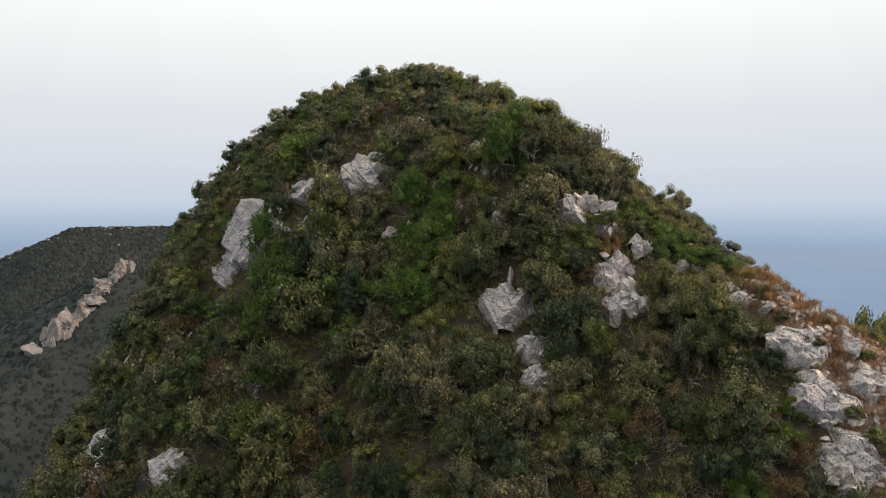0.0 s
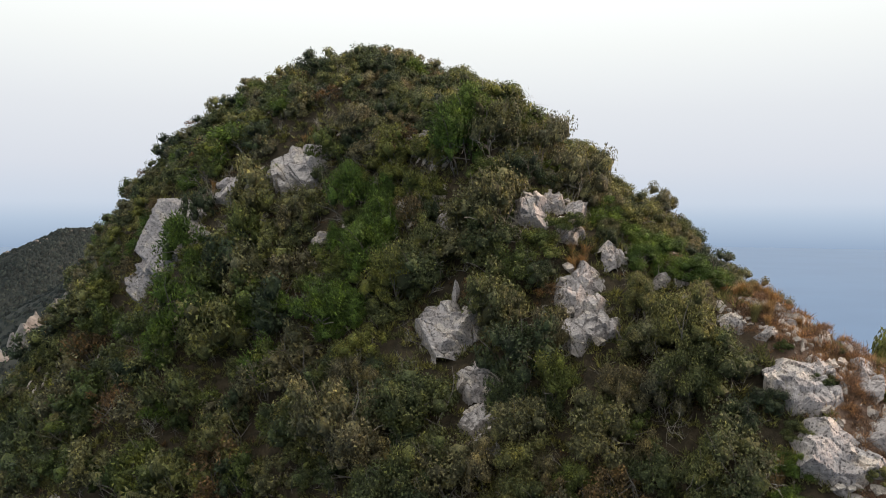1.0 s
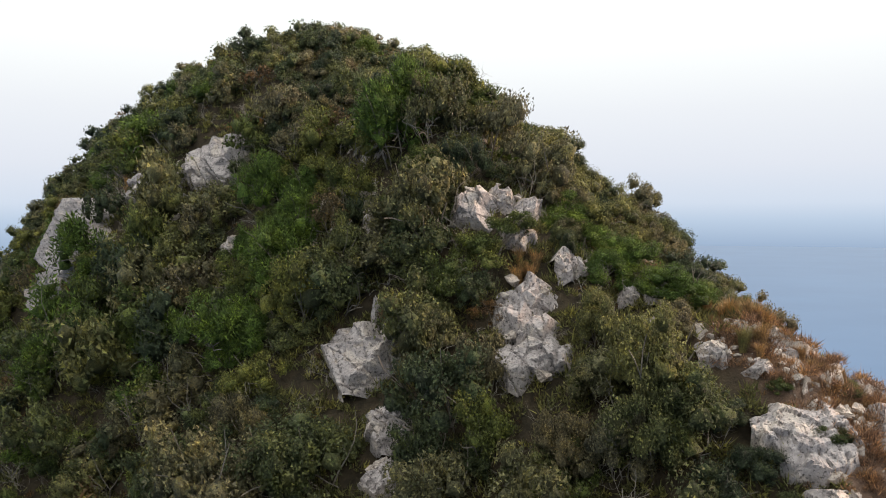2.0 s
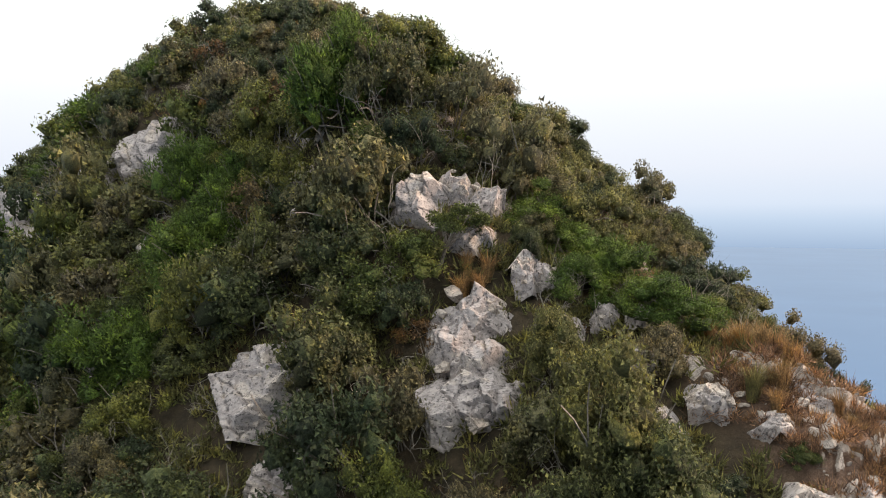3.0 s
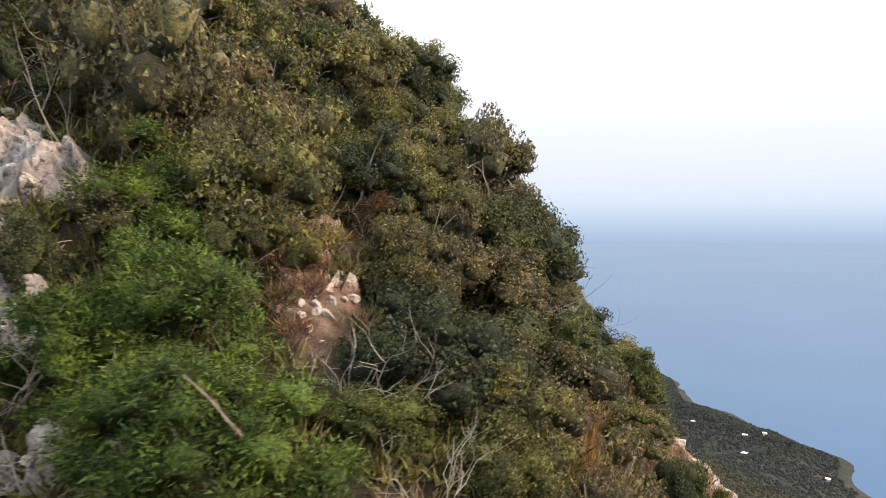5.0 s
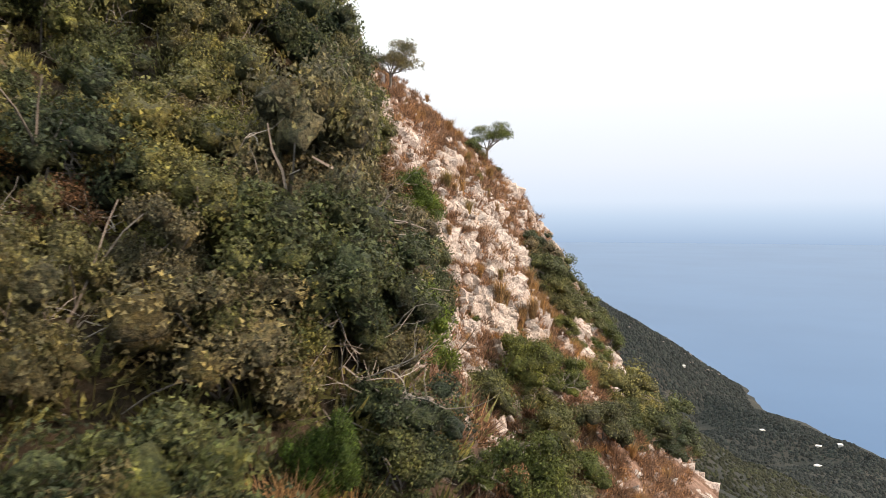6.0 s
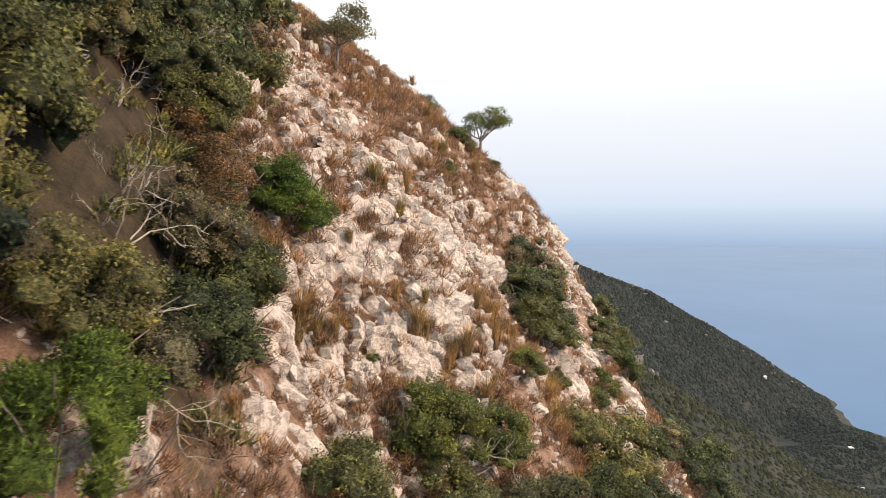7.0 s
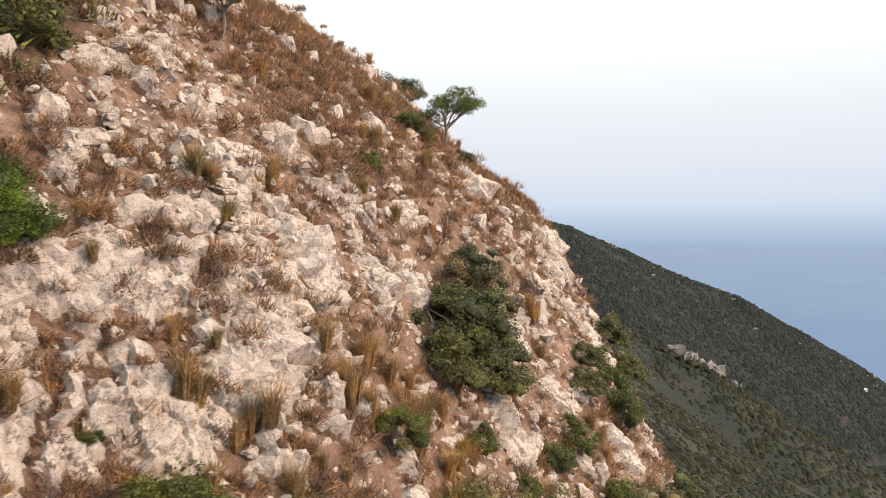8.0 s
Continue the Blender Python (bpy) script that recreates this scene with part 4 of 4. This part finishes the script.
FLANK_EDGE = [
    ("mastic", 15.9, 100.7, 0.6, 0.9), ("mastic", 14.1, 106.5, 0.75, 1.0), ("mastic", 14.7, 111.2, 0.6, 0.9), ("withered", 17.2, 81.4, 1.1, 0.9), ("withered", 16.4, 65.8, 1.2, 1.0), ("withered", 18.9, 65.4, 1.0, 1.0), ("withered", 17.0, 66.8, 1.0, 0.9),
    ("mastic", 20.1, 85.3, 0.3, 0.7), ("withered", 16.4, 82.4, 1.0, 0.9), ("withered", 16.9, 80.6, 1.0, 0.9), ("withered", 17.9, 80.0, 0.8, 0.9), ("oak", 25.2, 66.0, 1.1, 0.9), ("oak", 24.0, 66.2, 1.1, 0.9), ("oak", 23.0, 67.8, 1.0, 1.0), ("mastic", 24.6, 67.8, 0.6, 0.8), ("oak", 20.8, 75.6, 1.1, 1.0), ("oak", 20.0, 77.2, 1.0, 1.0), ("oak", 21.6, 117.0, 1.1, 1.1),
]
BROW = [
    ("oak", 20.8, 68.5, 2.0, 1.55), ("oak", 19.2, 71.6, 1.7, 1.1), ("oak", 18.6, 74.4, 1.8, 1.2), ("oak", 17.2, 76.2, 1.8, 1.2), ("oak", 16.0, 77.6, 1.7, 1.1),
    ("oak", 22.4, 66.8, 1.5, 1.2), ("oak", 23.2, 61.4, 1.5, 1.2), ("oak", 22.9, 58.8, 1.3, 1.2),
]
PLACED = BROW + PINES + STANDING + FLANK + FLANK_LOW + FLANK_EDGE
for n, (kind, x, y, size, tall) in enumerate(PLACED):
    shrub(kind, x, y, (1.12 if 15 < x and 58 < y < 80 else 1.3 if y > 80 else 1.05) * size, 1 + n % 4, fine=2 if (x > 14 and y < 72 and x < 25) or (x > 15 and y < 104) else 1, tall=0.9 * tall)

shrub("pine", 21.4, 73.2, 1.6, 2, fine=2, tall=1.25, label="low rounded bright-green pine on the edge of the rocky flank")
shrub("mastic", 31.2, 56.4, 2.2, 1, fine=1, tall=max(1.2, (-6.2 - ground_at(31.2, 56.4)) / 2.4), label="dark green mastic shrub behind the white rocky spur")
shrub("oak", 32.6, 54.6, 2.3, 2, fine=1, tall=max(1.2, (-7.4 - ground_at(32.6, 54.6)) / 2.4), label="dark holm oak shrub behind the white rocky spur")
for n, (x, y, size) in enumerate([(22.2, 65.4, 1.3), (20.4, 66.2, 1.4), (17.2, 71.6, 1.6), (16.4, 72.6, 1.5), (18.4, 70.8, 1.6), (19.2, 72.8, 1.6), (18.2, 74.6, 1.6), (17.4, 77.0, 1.5)]):
    shrub("oak", x, y, size, 1 + n % 5, fine=2, tall=1.15)


def scatter():
    """The closed scrub over the peak: four kinds of shrub, crowns touching."""
    r = np.random.default_rng(8)
    taken = [(x, y, s) for _, x, y, s, _ in PLACED]
    counts = {"oak": 0, "mastic": 0, "withered": 0, "pine": 0}
    spare = []
    spots = []
    for gx in np.arange(-38, 31, 1.66):
        for gy in np.arange(36, 100, 1.66):
            spots.append((gx + r.uniform(-0.85, 0.85), gy + r.uniform(-0.85, 0.85)))
    xy = np.array(spots)
    hill, rest, open_ground = peak(xy[:, 0], xy[:, 1]), massif(xy[:, 0], xy[:, 1]), bare(xy[:, 0], xy[:, 1])
    top_z = land(xy[:, 0], xy[:, 1])
    kind_map = fbm(xy[:, 0] / 6, xy[:, 1] / 6, 61)
    # nearest to the path first, so that these become things of their own
    order = np.argsort(np.hypot(xy[:, 0] - 20, xy[:, 1] - 52))
    for i in order:
        x, y = xy[i]
        if hill[i] < rest[i] - 1 or hill[i] < -30 or r.uniform() < open_ground[i] * 1.02 or (y > 90 and x < 4):
            continue
        if any((x - a) ** 2 + (y - b) ** 2 < (0.8 * c + 0.4) ** 2 for a, b, c in CLEARINGS) or any((x - a) ** 2 + (y - b) ** 2 < (0.7 * c) ** 2 for a, b, c in taken):
            continue
        if (x > 23.0 and y < 55.5) or (hill[i] < -14 and x > 27) or (y > 76 and x > 19.5 and hill[i] > -9):
            continue
        roll = r.uniform()
        k = kind_map[i] + 0.22 * (roll - 0.5)
        kind = "pine" if k > 0.66 else "mastic" if k > 0.56 else "oak"
        if r.uniform() < 0.055:
            kind = "withered"
        size = (0.92 + 1.35 * r.uniform() ** 1.5) * (1.1 if y > 76 else 1.0) * (0.62 if x > 23.3 else 0.92 if x > 14.5 and 55 < y < 80 else 1.12)
        if y > 77:
            size = min(size, 1.9 if roll < 0.25 else 1.45)
        near = 2 if np.hypot(x - 19.5, y - 55) < 9 or (x > 16 and 62 < y < 82) else 1 if x > -3 and y < 80 else 0
        limit = {"oak": 300, "mastic": 300, "pine": 200, "withered": 100}[kind]
        variant = int(r.integers(1, 6))
        if counts[kind] < limit:
            counts[kind] += 1
            shrub(kind, x, y, size, variant, fine=near, tall=r.uniform(0.95, 1.15 if y > 75 or (x > 2 and y > 66) else 1.7), turn=r.uniform(0, 360), z=top_z[i])
        else:
            spare.append((kind, x, y, size, variant, r.uniform(0.95, 1.15 if y > 75 or (x > 2 and y > 66) else 1.7), r.uniform(0, 6.28), near))
    return spare


def thicket(rows):
    """The rest of the closed scrub, past counting, joined kind by kind."""
    at = land(np.array([q[1] for q in rows]), np.array([q[2] for q in rows]))
    zs = {(q[1], q[2]): z for q, z in zip(rows, at)}
    for kind in ("oak", "mastic", "pine", "withered"):
        pieces, tones = [], []
        for k, x, y, size, variant, tall, turn, near in rows:
            if k != kind:
                continue
            me = shrub_parts(kind, variant, min(near, 1))[0]
            v = np.empty(len(me.vertices) * 3, np.float32)
            me.vertices.foreach_get("co", v)
            f = np.empty(len(me.loops), np.int32)
            me.loops.foreach_get("vertex_index", f)
            v = v.reshape(-1, 3) * [size, size, size * tall]
            c, s = math.cos(turn), math.sin(turn)
            v = np.stack([v[:, 0] * c - v[:, 1] * s, v[:, 0] * s + v[:, 1] * c, v[:, 2]], 1)
            tip = np.array(Vector((0, 0, 1)).rotation_difference((slope_axes(x, y)[2] * 0.5 + Vector((0, 0, 0.8))).normalized()).to_matrix())
            pieces.append((v @ tip.T + [x, y, zs[x, y] - 0.3 * size], f.reshape(-1, 3)))
            tones.append(np.full(len(v), (x * 12.9898 + y * 78.233) % 1.0, np.float32))
        if pieces:
            ob = new("thicket", mesh_of("thicket", *joined(pieces), LEAF_OF[kind], True))
            ob.data.attributes.new("plant", "FLOAT", "POINT").data.foreach_set("value", np.concatenate(tones))
            tagged(ob, {"oak": "closed olive-green holm oak thicket over the hillside", "mastic": "closed green mastic thicket over the hillside",
                        "pine": "closed bright green pine scrub over the hillside", "withered": "patchy withered brown thicket over the hillside"}[kind], "thicket", kind="stuff")


thicket(scatter())


def bare_shrubs():
    """Leafless grey shrubs standing among the green ones."""
    r = np.random.default_rng(90)
    meshes = [twigs_mesh("bare_branches", 900 + i, 7, 0.85, 0.015, 3) for i in range(5)]
    made = 0
    while made < 150:
        x, y = r.uniform(-28, 26), r.uniform(40, 79)
        if one_at(bare, x, y) > 0.4 or (x > 20 and y > 64) or one_at(peak, x, y) < one_at(massif, x, y):
            continue
        s = r.uniform(0.9, 1.5)
        ob = new("leafless_shrub", meshes[made % 5])
        ob.matrix_basis = pose(x, y, ground_at(x, y) + 0.1, r.uniform(-15, 15), r.uniform(-15, 15), r.uniform(0, 360)) @ Matrix.Diagonal((s, s, s * 1.1, 1))
        tagged(ob, "leafless shrub of crooked bleached grey branches on the slope", "dead shrub", "leafless shrubs on the hillside")
        made += 1


bare_shrubs()

# ---- small windswept trees on the skyline ----


def windswept_tree(x, y, height, spread, lean, seed, kind="oak", label="", low=0.66, puff=0.15):
    r = np.random.default_rng(seed)
    z = ground_at(x, y) - 0.15
    tree = new("windswept_tree")
    tree.location = (x, y, z)
    limbs, tips = [], []
    trunk_top = np.array([lean * 0.45, 0.0, height * 0.42])
    limbs.append(tube([(0, 0, -0.2), trunk_top * 0.5 + [0.06, 0.05, 0], trunk_top], [0.10, 0.08, 0.065], 7))
    for i in range(7):
        a = i * 2.4 + r.uniform(-0.4, 0.4)
        tip = np.array([lean + spread * 0.42 * math.cos(a), spread * 0.42 * math.sin(a), height * r.uniform(low, 0.92)])
        mid = trunk_top * 0.5 + tip * 0.5 + [0, 0, -0.1]
        limbs.append(tube([trunk_top * r.uniform(0.7, 1.0), mid, tip], [0.05, 0.035, 0.015], 5))
        for _ in range(3):
            t2 = tip + r.normal(size=3) * [0.3, 0.3, 0.12] * spread * 0.6
            limbs.append(tube([mid, (mid + t2) / 2 + [0, 0, 0.05], t2], [0.025, 0.018, 0.008], 4))
            tips.append(t2)
        tips.append(tip)
    part("trunk", mesh_of("trunk", *joined(limbs), BARK), tree, "dark crooked forking trunk")
    crown = leaf_cloud(r, np.array(tips), np.full(len(tips), puff * spread), 6500, 0.08, 0.42, 0.5)
    part("crown", mesh_of("crown", *crown, LEAF_OF[kind]), tree)
    return tagged(tree, label or "small windswept tree with a flat dark green crown on the ridge", "tree", "windswept trees on the skyline")


windswept_tree(11.9, 96.8, 3.1, 2.2, 0.3, 41, "oak", "small windswept tree with a dense dark green crown on the ridge", 0.45, 0.24)
windswept_tree(14.5, 109.5, 2.9, 2.5, 0.3, 42, "mastic", "small windswept tree with a dense green crown leaning over the crag", 0.55, 0.2)
windswept_tree(11.3, 57.4, 2.6, 1.7, 0.9, 45, "mastic", "small crooked tree with a bare trunk growing before the crag", 0.6, 0.2)
windswept_tree(5.5, 118.4, 2.6, 2.6, -0.2, 43, "oak", "low ragged dark green tree on the grassy skyline", 0.4, 0.2)
windswept_tree(6.8, 117.6, 1.9, 2.0, 0.2, 44, "oak", "low ragged dark green shrub on the grassy skyline", 0.4, 0.22)


# ---- dry grass and scrub on the open slope ----


def tuft_mesh(name, seed, blades, length, mat, spread=0.55, width=0.010):
    """A tuft of arching blades, each a strip that narrows to its tip."""
    r = np.random.default_rng(seed)
    a, lean = r.uniform(0, 6.28, blades), r.uniform(0.1, spread, blades)
    d = np.stack([np.cos(a), np.sin(a), 0 * a], 1)
    h = length * r.uniform(0.55, 1.1, blades)
    root = d * (r.uniform(0, 0.13, blades) * length)[:, None]
    mid = root + d * (lean * h * 0.35)[:, None] + np.stack([0 * h, 0 * h, h * 0.62], 1)
    tip = root + d * (lean * h * 1.05)[:, None] + np.stack([0 * h, 0 * h, h * r.uniform(0.7, 1.0, blades)], 1)
    s = np.stack([-d[:, 1], d[:, 0], 0 * a], 1) * width
    v = np.stack([root - s, root + s, mid + s * 0.9, mid - s * 0.9, tip + s * 0.2, tip - s * 0.2], 1).reshape(-1, 3)
    k = 6 * np.arange(blades)[:, None]
    f = np.concatenate([k + [0, 1, 2, 3], k + [3, 2, 4, 5]])
    return mesh_of(name, v, f, mat)


def grasses():
    r = np.random.default_rng(71)
    tall = [tuft_mesh("grass_blades", 200 + i, 190, 1.0, DRY_GRASS) for i in range(5)]
    places = [(18.5, 81.1), (18.3, 82.7), (21.6, 91.4), (21.4, 93.5), (21.6, 94.9), (21.0, 106.7), (23.2, 92.7), (21.6, 87.5), (23.5, 108.4), (19.2, 83.2), (19.6, 84.0), (21.3, 98.0), (17.2, 93.6), (15.7, 105.4), (13.3, 105.4),
              (17.5, 90.9), (22.1, 88.5), (23.4, 95.3), (24.4, 63.6), (23.7, 64.3), (22.8, 52.4), (21.8, 53.2), (12.7, 56.9), (21.9, 92.4), (22.4, 93.6), (22.2, 96.3), (24.6, 62.7), (25.0, 60.6), (13.3, 57.2), (13.0, 57.9), (22.8, 53.1), (22.3, 54.0),
              (21.5, 50.6), (21.8, 51.6), (22.0, 54.8), (23.9, 100.6), (23.2, 94.6), (15.2, 102.6), (14.6, 107.4), (20.0, 44.4), (-7.0, 73.4), (-5.0, 73.6), (-19.0, 75.4), (-15.0, 74.2), (24.3, 63.9)]
    k = 0
    while k < 290:
        if k < len(places) * 3:
            x, y = np.array(places[k // 3]) + r.normal(size=2) * 0.4
            s = r.uniform(0.8, 1.3)
        else:
            x, y = r.uniform(7, 28), r.uniform(42, 122)
            if r.uniform() > one_at(bare, x, y) * (1.2 - stony(x, y)):
                continue
            s = r.uniform(0.45, 1.0)
        ob = new("grass_tuft", tall[k % 5])
        ob.matrix_basis = pose(x, y, ground_at(x, y) - 0.03, r.uniform(-6, 6), r.uniform(-6, 6), r.uniform(0, 360)) @ Matrix.Diagonal((s, s, s, 1))
        tagged(ob, "tall straw-coloured dry grass tuft on the stony slope", "grass", "dry grass tufts on the slope")
        k += 1


def low_cover(name, label, seed, count, box, mat, length, blades, want, width=0.012, spread=0.9, mound=False):
    """Low plants past counting: fine blades in tufts, or twiggy mounds."""
    r = np.random.default_rng(seed)
    x, y = r.uniform(box[0], box[1], count), r.uniform(box[2], box[3], count)
    keep = r.uniform(size=count) < want(x, y)
    x, y = x[keep], y[keep]
    z = land(x, y)
    n = len(x)
    size = (length * r.uniform(0.5, 1.3, n))[:, None, None]
    foot = np.stack([x, y, z - 0.03], 1)[:, None]
    a = r.uniform(0, 6.28, (n, blades))
    d = np.stack([np.cos(a), np.sin(a), 0 * a], -1)
    if mound:
        d = r.normal(size=(n, blades, 3))
        d[..., 2] = np.abs(d[..., 2])
        d /= np.linalg.norm(d, axis=-1)[..., None]
        root = foot + d * [1, 1, 0.75] * size * r.uniform(0.3, 0.85, (n, blades, 1))
        tip = root + (d * 0.6 + r.normal(size=d.shape) * 0.45 + [0, 0, 0.4]) * size * 0.45
    else:
        root = foot + d * r.uniform(0, 0.35, (n, blades, 1)) * size
        tip = root + d * r.uniform(0.1, spread, (n, blades, 1)) * size
        tip[..., 2] += r.uniform(0.45, 1.0, (n, blades)) * size[..., 0]
    s = np.cross(tip - root, r.normal(size=root.shape))
    s = s / (np.linalg.norm(s, axis=-1)[..., None] + 1e-9) * width
    v = np.stack([root - s, root + s, tip], 2).reshape(-1, 3)
    f = np.arange(n * blades * 3).reshape(-1, 3)
    tagged(new(name, mesh_of(name, v, f, mat)), label, "dry grass" if "grass" in name else "scrub", kind="stuff")


grasses()
low_cover("dry_scrub", "low red-brown dry scrub covering the stony slope", 81, 10500, (5, 29, 40, 124), DRY_SCRUB, 0.5, 130,
          lambda x, y: bare(x, y) * (0.3 + 0.7 * step(0.12, -0.12, fbm(x / 7, y / 7, 31) - 0.47)), 0.016, mound=True)
low_cover("short_dry_grass", "short straw-coloured dry grass between the stones", 82, 9000, (5, 29, 40, 124), DRY_GRASS, 0.42, 26,
          lambda x, y: bare(x, y) * step(0.36, 0.55, fbm(x / 4, y / 4, 33)), 0.009, 0.7)
low_cover("undergrowth", "low olive-green undergrowth between the shrubs", 83, 11000, (-32, 27, 38, 92), OAK_LEAF, 0.6, 55,
          lambda x, y: (1 - bare(x, y)) * 0.8, 0.045, mound=True)
low_cover("hillside_litter", "withered brown undergrowth between the shrubs", 84, 1500, (-30, 27, 38, 96), BROWN_LEAF, 0.45, 45,
          lambda x, y: (1 - bare(x, y)) * 0.8, 0.022, mound=True)

# ---- the country beyond ----


def far_woods():
    """Unbroken scrub and wood on the further ridges, past counting: dark green near by; far off, haze blue is put into
    the leaf colour.
    """
    r = np.random.default_rng(55)
    n = 170000
    x, y = r.uniform(-430, 230, n), r.uniform(95, 800, n)
    rest, hill = massif(x, y), peak(x, y)
    land_z = np.maximum(rest, hill)
    keep = ((rest > hill + 1) | (hill < -22)) & (land_z > SEA + 3) & (np.abs(np.arctan2(x, y)) < 0.68)
    x, y, z = x[keep], y[keep], land_z[keep]
    v0 = np.array([(1, 0, -0.6), (0.5, 0.87, -0.6), (-0.5, 0.87, -0.6), (-1, 0, -0.6), (-0.5, -0.87, -0.6), (0.5, -0.87, -0.6), (0.3, 0.25, 0.55), (-0.35, 0.1, 0.6), (0.05, -0.4, 0.5)])
    f0 = np.array([(0, 1, 6), (1, 2, 7), (2, 3, 7), (3, 4, 8), (4, 5, 8), (5, 0, 6), (6, 1, 7), (7, 3, 8), (8, 5, 6), (6, 7, 8)])
    for mat, near, label in ((NEAR_LEAF, True, "dark green woods on the spur below the peak"), (HAZED_LEAF, False, "unbroken woods on the distant ridges, dark with blue haze in their colour")):
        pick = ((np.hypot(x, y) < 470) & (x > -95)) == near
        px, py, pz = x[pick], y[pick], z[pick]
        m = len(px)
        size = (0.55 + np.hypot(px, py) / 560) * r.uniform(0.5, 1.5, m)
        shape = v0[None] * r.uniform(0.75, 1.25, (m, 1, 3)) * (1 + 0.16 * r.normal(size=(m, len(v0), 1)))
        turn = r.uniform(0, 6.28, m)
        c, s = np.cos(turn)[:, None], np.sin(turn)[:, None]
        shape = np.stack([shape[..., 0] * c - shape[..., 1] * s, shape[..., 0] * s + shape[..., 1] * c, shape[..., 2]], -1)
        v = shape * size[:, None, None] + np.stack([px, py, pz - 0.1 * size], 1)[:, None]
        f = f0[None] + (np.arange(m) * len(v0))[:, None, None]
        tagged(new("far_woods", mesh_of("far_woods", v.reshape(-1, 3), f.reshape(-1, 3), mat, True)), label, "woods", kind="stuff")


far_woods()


def far_stones():
    """Pale rock breaking through the woods, thickest along the crests."""
    r = np.random.default_rng(56)
    pieces = []
    for fall, line in RIDGES[:1]:
        for (x0, y0, z0), (x1, y1, z1) in zip(line, line[1:]):
            for _ in range(int(np.hypot(x1 - x0, y1 - y0) * 0.8)):
                t, off = r.uniform(), r.normal() * (3 if r.uniform() < 0.5 else 26)
                way = np.array([y1 - y0, x0 - x1]) / np.hypot(x1 - x0, y1 - y0)
                p = np.array([x0 + t * (x1 - x0), y0 + t * (y1 - y0)]) + off * way
                z = one_at(massif, *p)
                if z < SEA + 3 or one_at(peak, *p) > z - 2 or p[1] < 150:
                    continue
                s = 0.5 + 1.3 * r.uniform() ** 3
                pieces.append((lumps_on(BALLS[1][0], int(r.integers(0, 40)), 2.5, 0.5) * [s * 1.2, s, s * 0.8] + [*p, z + 0.3 * s], BALLS[1][1]))
    tagged(new("far_stones", mesh_of("far_stones", *joined(pieces), FAR_ROCK)), "grey limestone breaking through the distant wooded crests", "rocks", kind="stuff")


far_stones()
FAR_BLOCKS = [mesh_of("block", *rock_shape(860 + i, 3), FAR_ROCK) for i in range(6)]


def far_crag(x, y, size, tall, n, step_xy, seed, label):
    """A rib of rock on a distant spur: blocks set in a row."""
    r = np.random.default_rng(seed)
    crag = new("rock_rib")
    crag.location = (x, y, 0)
    for i in range(n):
        px, py = x + step_xy[0] * i + r.uniform(-1, 1) * size * 0.8, y + step_xy[1] * i + r.uniform(-1, 1) * size * 0.6
        ob = new("block", FAR_BLOCKS[i % 6])
        ob.parent = crag
        s = size * (0.3 + 1.1 * r.uniform() ** 2)
        ob.matrix_basis = pose(px - x, py - y, float(massif(np.array([px]), np.array([py]))[0]) - 0.15 * tall, r.uniform(-15, 15), r.uniform(-15, 15), r.uniform(0, 360)) @ Matrix.Diagonal((s, s, tall * r.uniform(0.5, 1.0), 1))
    tagged(crag, label, "rock")


far_crag(-112, 266, 3.4, 5.0, 44, (-0.22, -0.95), 3, "pale limestone rib standing out of the wooded spur")
far_crag(-40, 398, 3.4, 4.6, 14, (2.2, 0.5), 4, "grey limestone rib on the crest of a wooded spur")


def small_house(x, y, w, d, h, turn):
    """A far white house: walls with windows set in, and a low roof."""
    z = float(massif(np.array([x]), np.array([y]))[0])
    house = new("house")
    house.matrix_basis = pose(x, y, z - 0.5, 0, 0, turn)
    cube = np.array([(i, j, k) for i in (-0.5, 0.5) for j in (-0.5, 0.5) for k in (0, 1)], float)
    quads = np.array([(0, 1, 3, 2), (4, 6, 7, 5), (0, 4, 5, 1), (2, 3, 7, 6), (1, 5, 7, 3), (0, 2, 6, 4)])
    part("wall", mesh_of("wall", cube * [w, d, h], quads, PLASTER), house)
    part("roof", mesh_of("roof", cube * [w + 0.5, d + 0.5, 0.35] + [0, 0, h], quads, PLASTER), house)
    for k in (-0.25, 0.25):
        part("window", mesh_of("window", cube * [0.9, 0.12, 1.1] + [k * w, -d / 2, h * 0.42], quads, BARK), house, "dark window")
    tagged(house, "small white flat-roofed house among the woods by the coast", "house", "white houses on the coast")


r = np.random.default_rng(17)
made = 0
while made < 9:
    hx, hy = r.uniform(20, 175), r.uniform(480, 720)
    hz = float(massif(np.array([hx]), np.array([hy]))[0])
    if SEA + 4 < hz < -95:
        small_house(hx, hy, r.uniform(2.2, 3.6), r.uniform(2.2, 3.2), r.uniform(1.6, 2.2), r.uniform(0, 180))
        made += 1


def radio_mast(x, y, height):
    z = float(massif(np.array([x]), np.array([y]))[0]) - 1
    mast = new("radio_mast")
    mast.location = (x, y, z)
    for k in range(4):
        part("mast_section", mesh_of("mast_section", *tube([(0, 0, height * k / 4), (0, 0, height * (k + 1) / 4)], [0.6 - 0.08 * k, 0.52 - 0.08 * k], 6), RED_PAINT if k % 2 else PLASTER), mast)
    part("aerial", mesh_of("aerial", *tube([(-1.4, 0, height * 0.8), (1.4, 0, height * 0.8)], [0.25, 0.25], 5), PLASTER), mast)
    tagged(mast, "tall red and white lattice radio mast on the summit", "mast", "radio masts on the far summit")


radio_mast(-226, 715, 13)
radio_mast(-233, 712, 10)
radio_mast(-219, 717, 8)
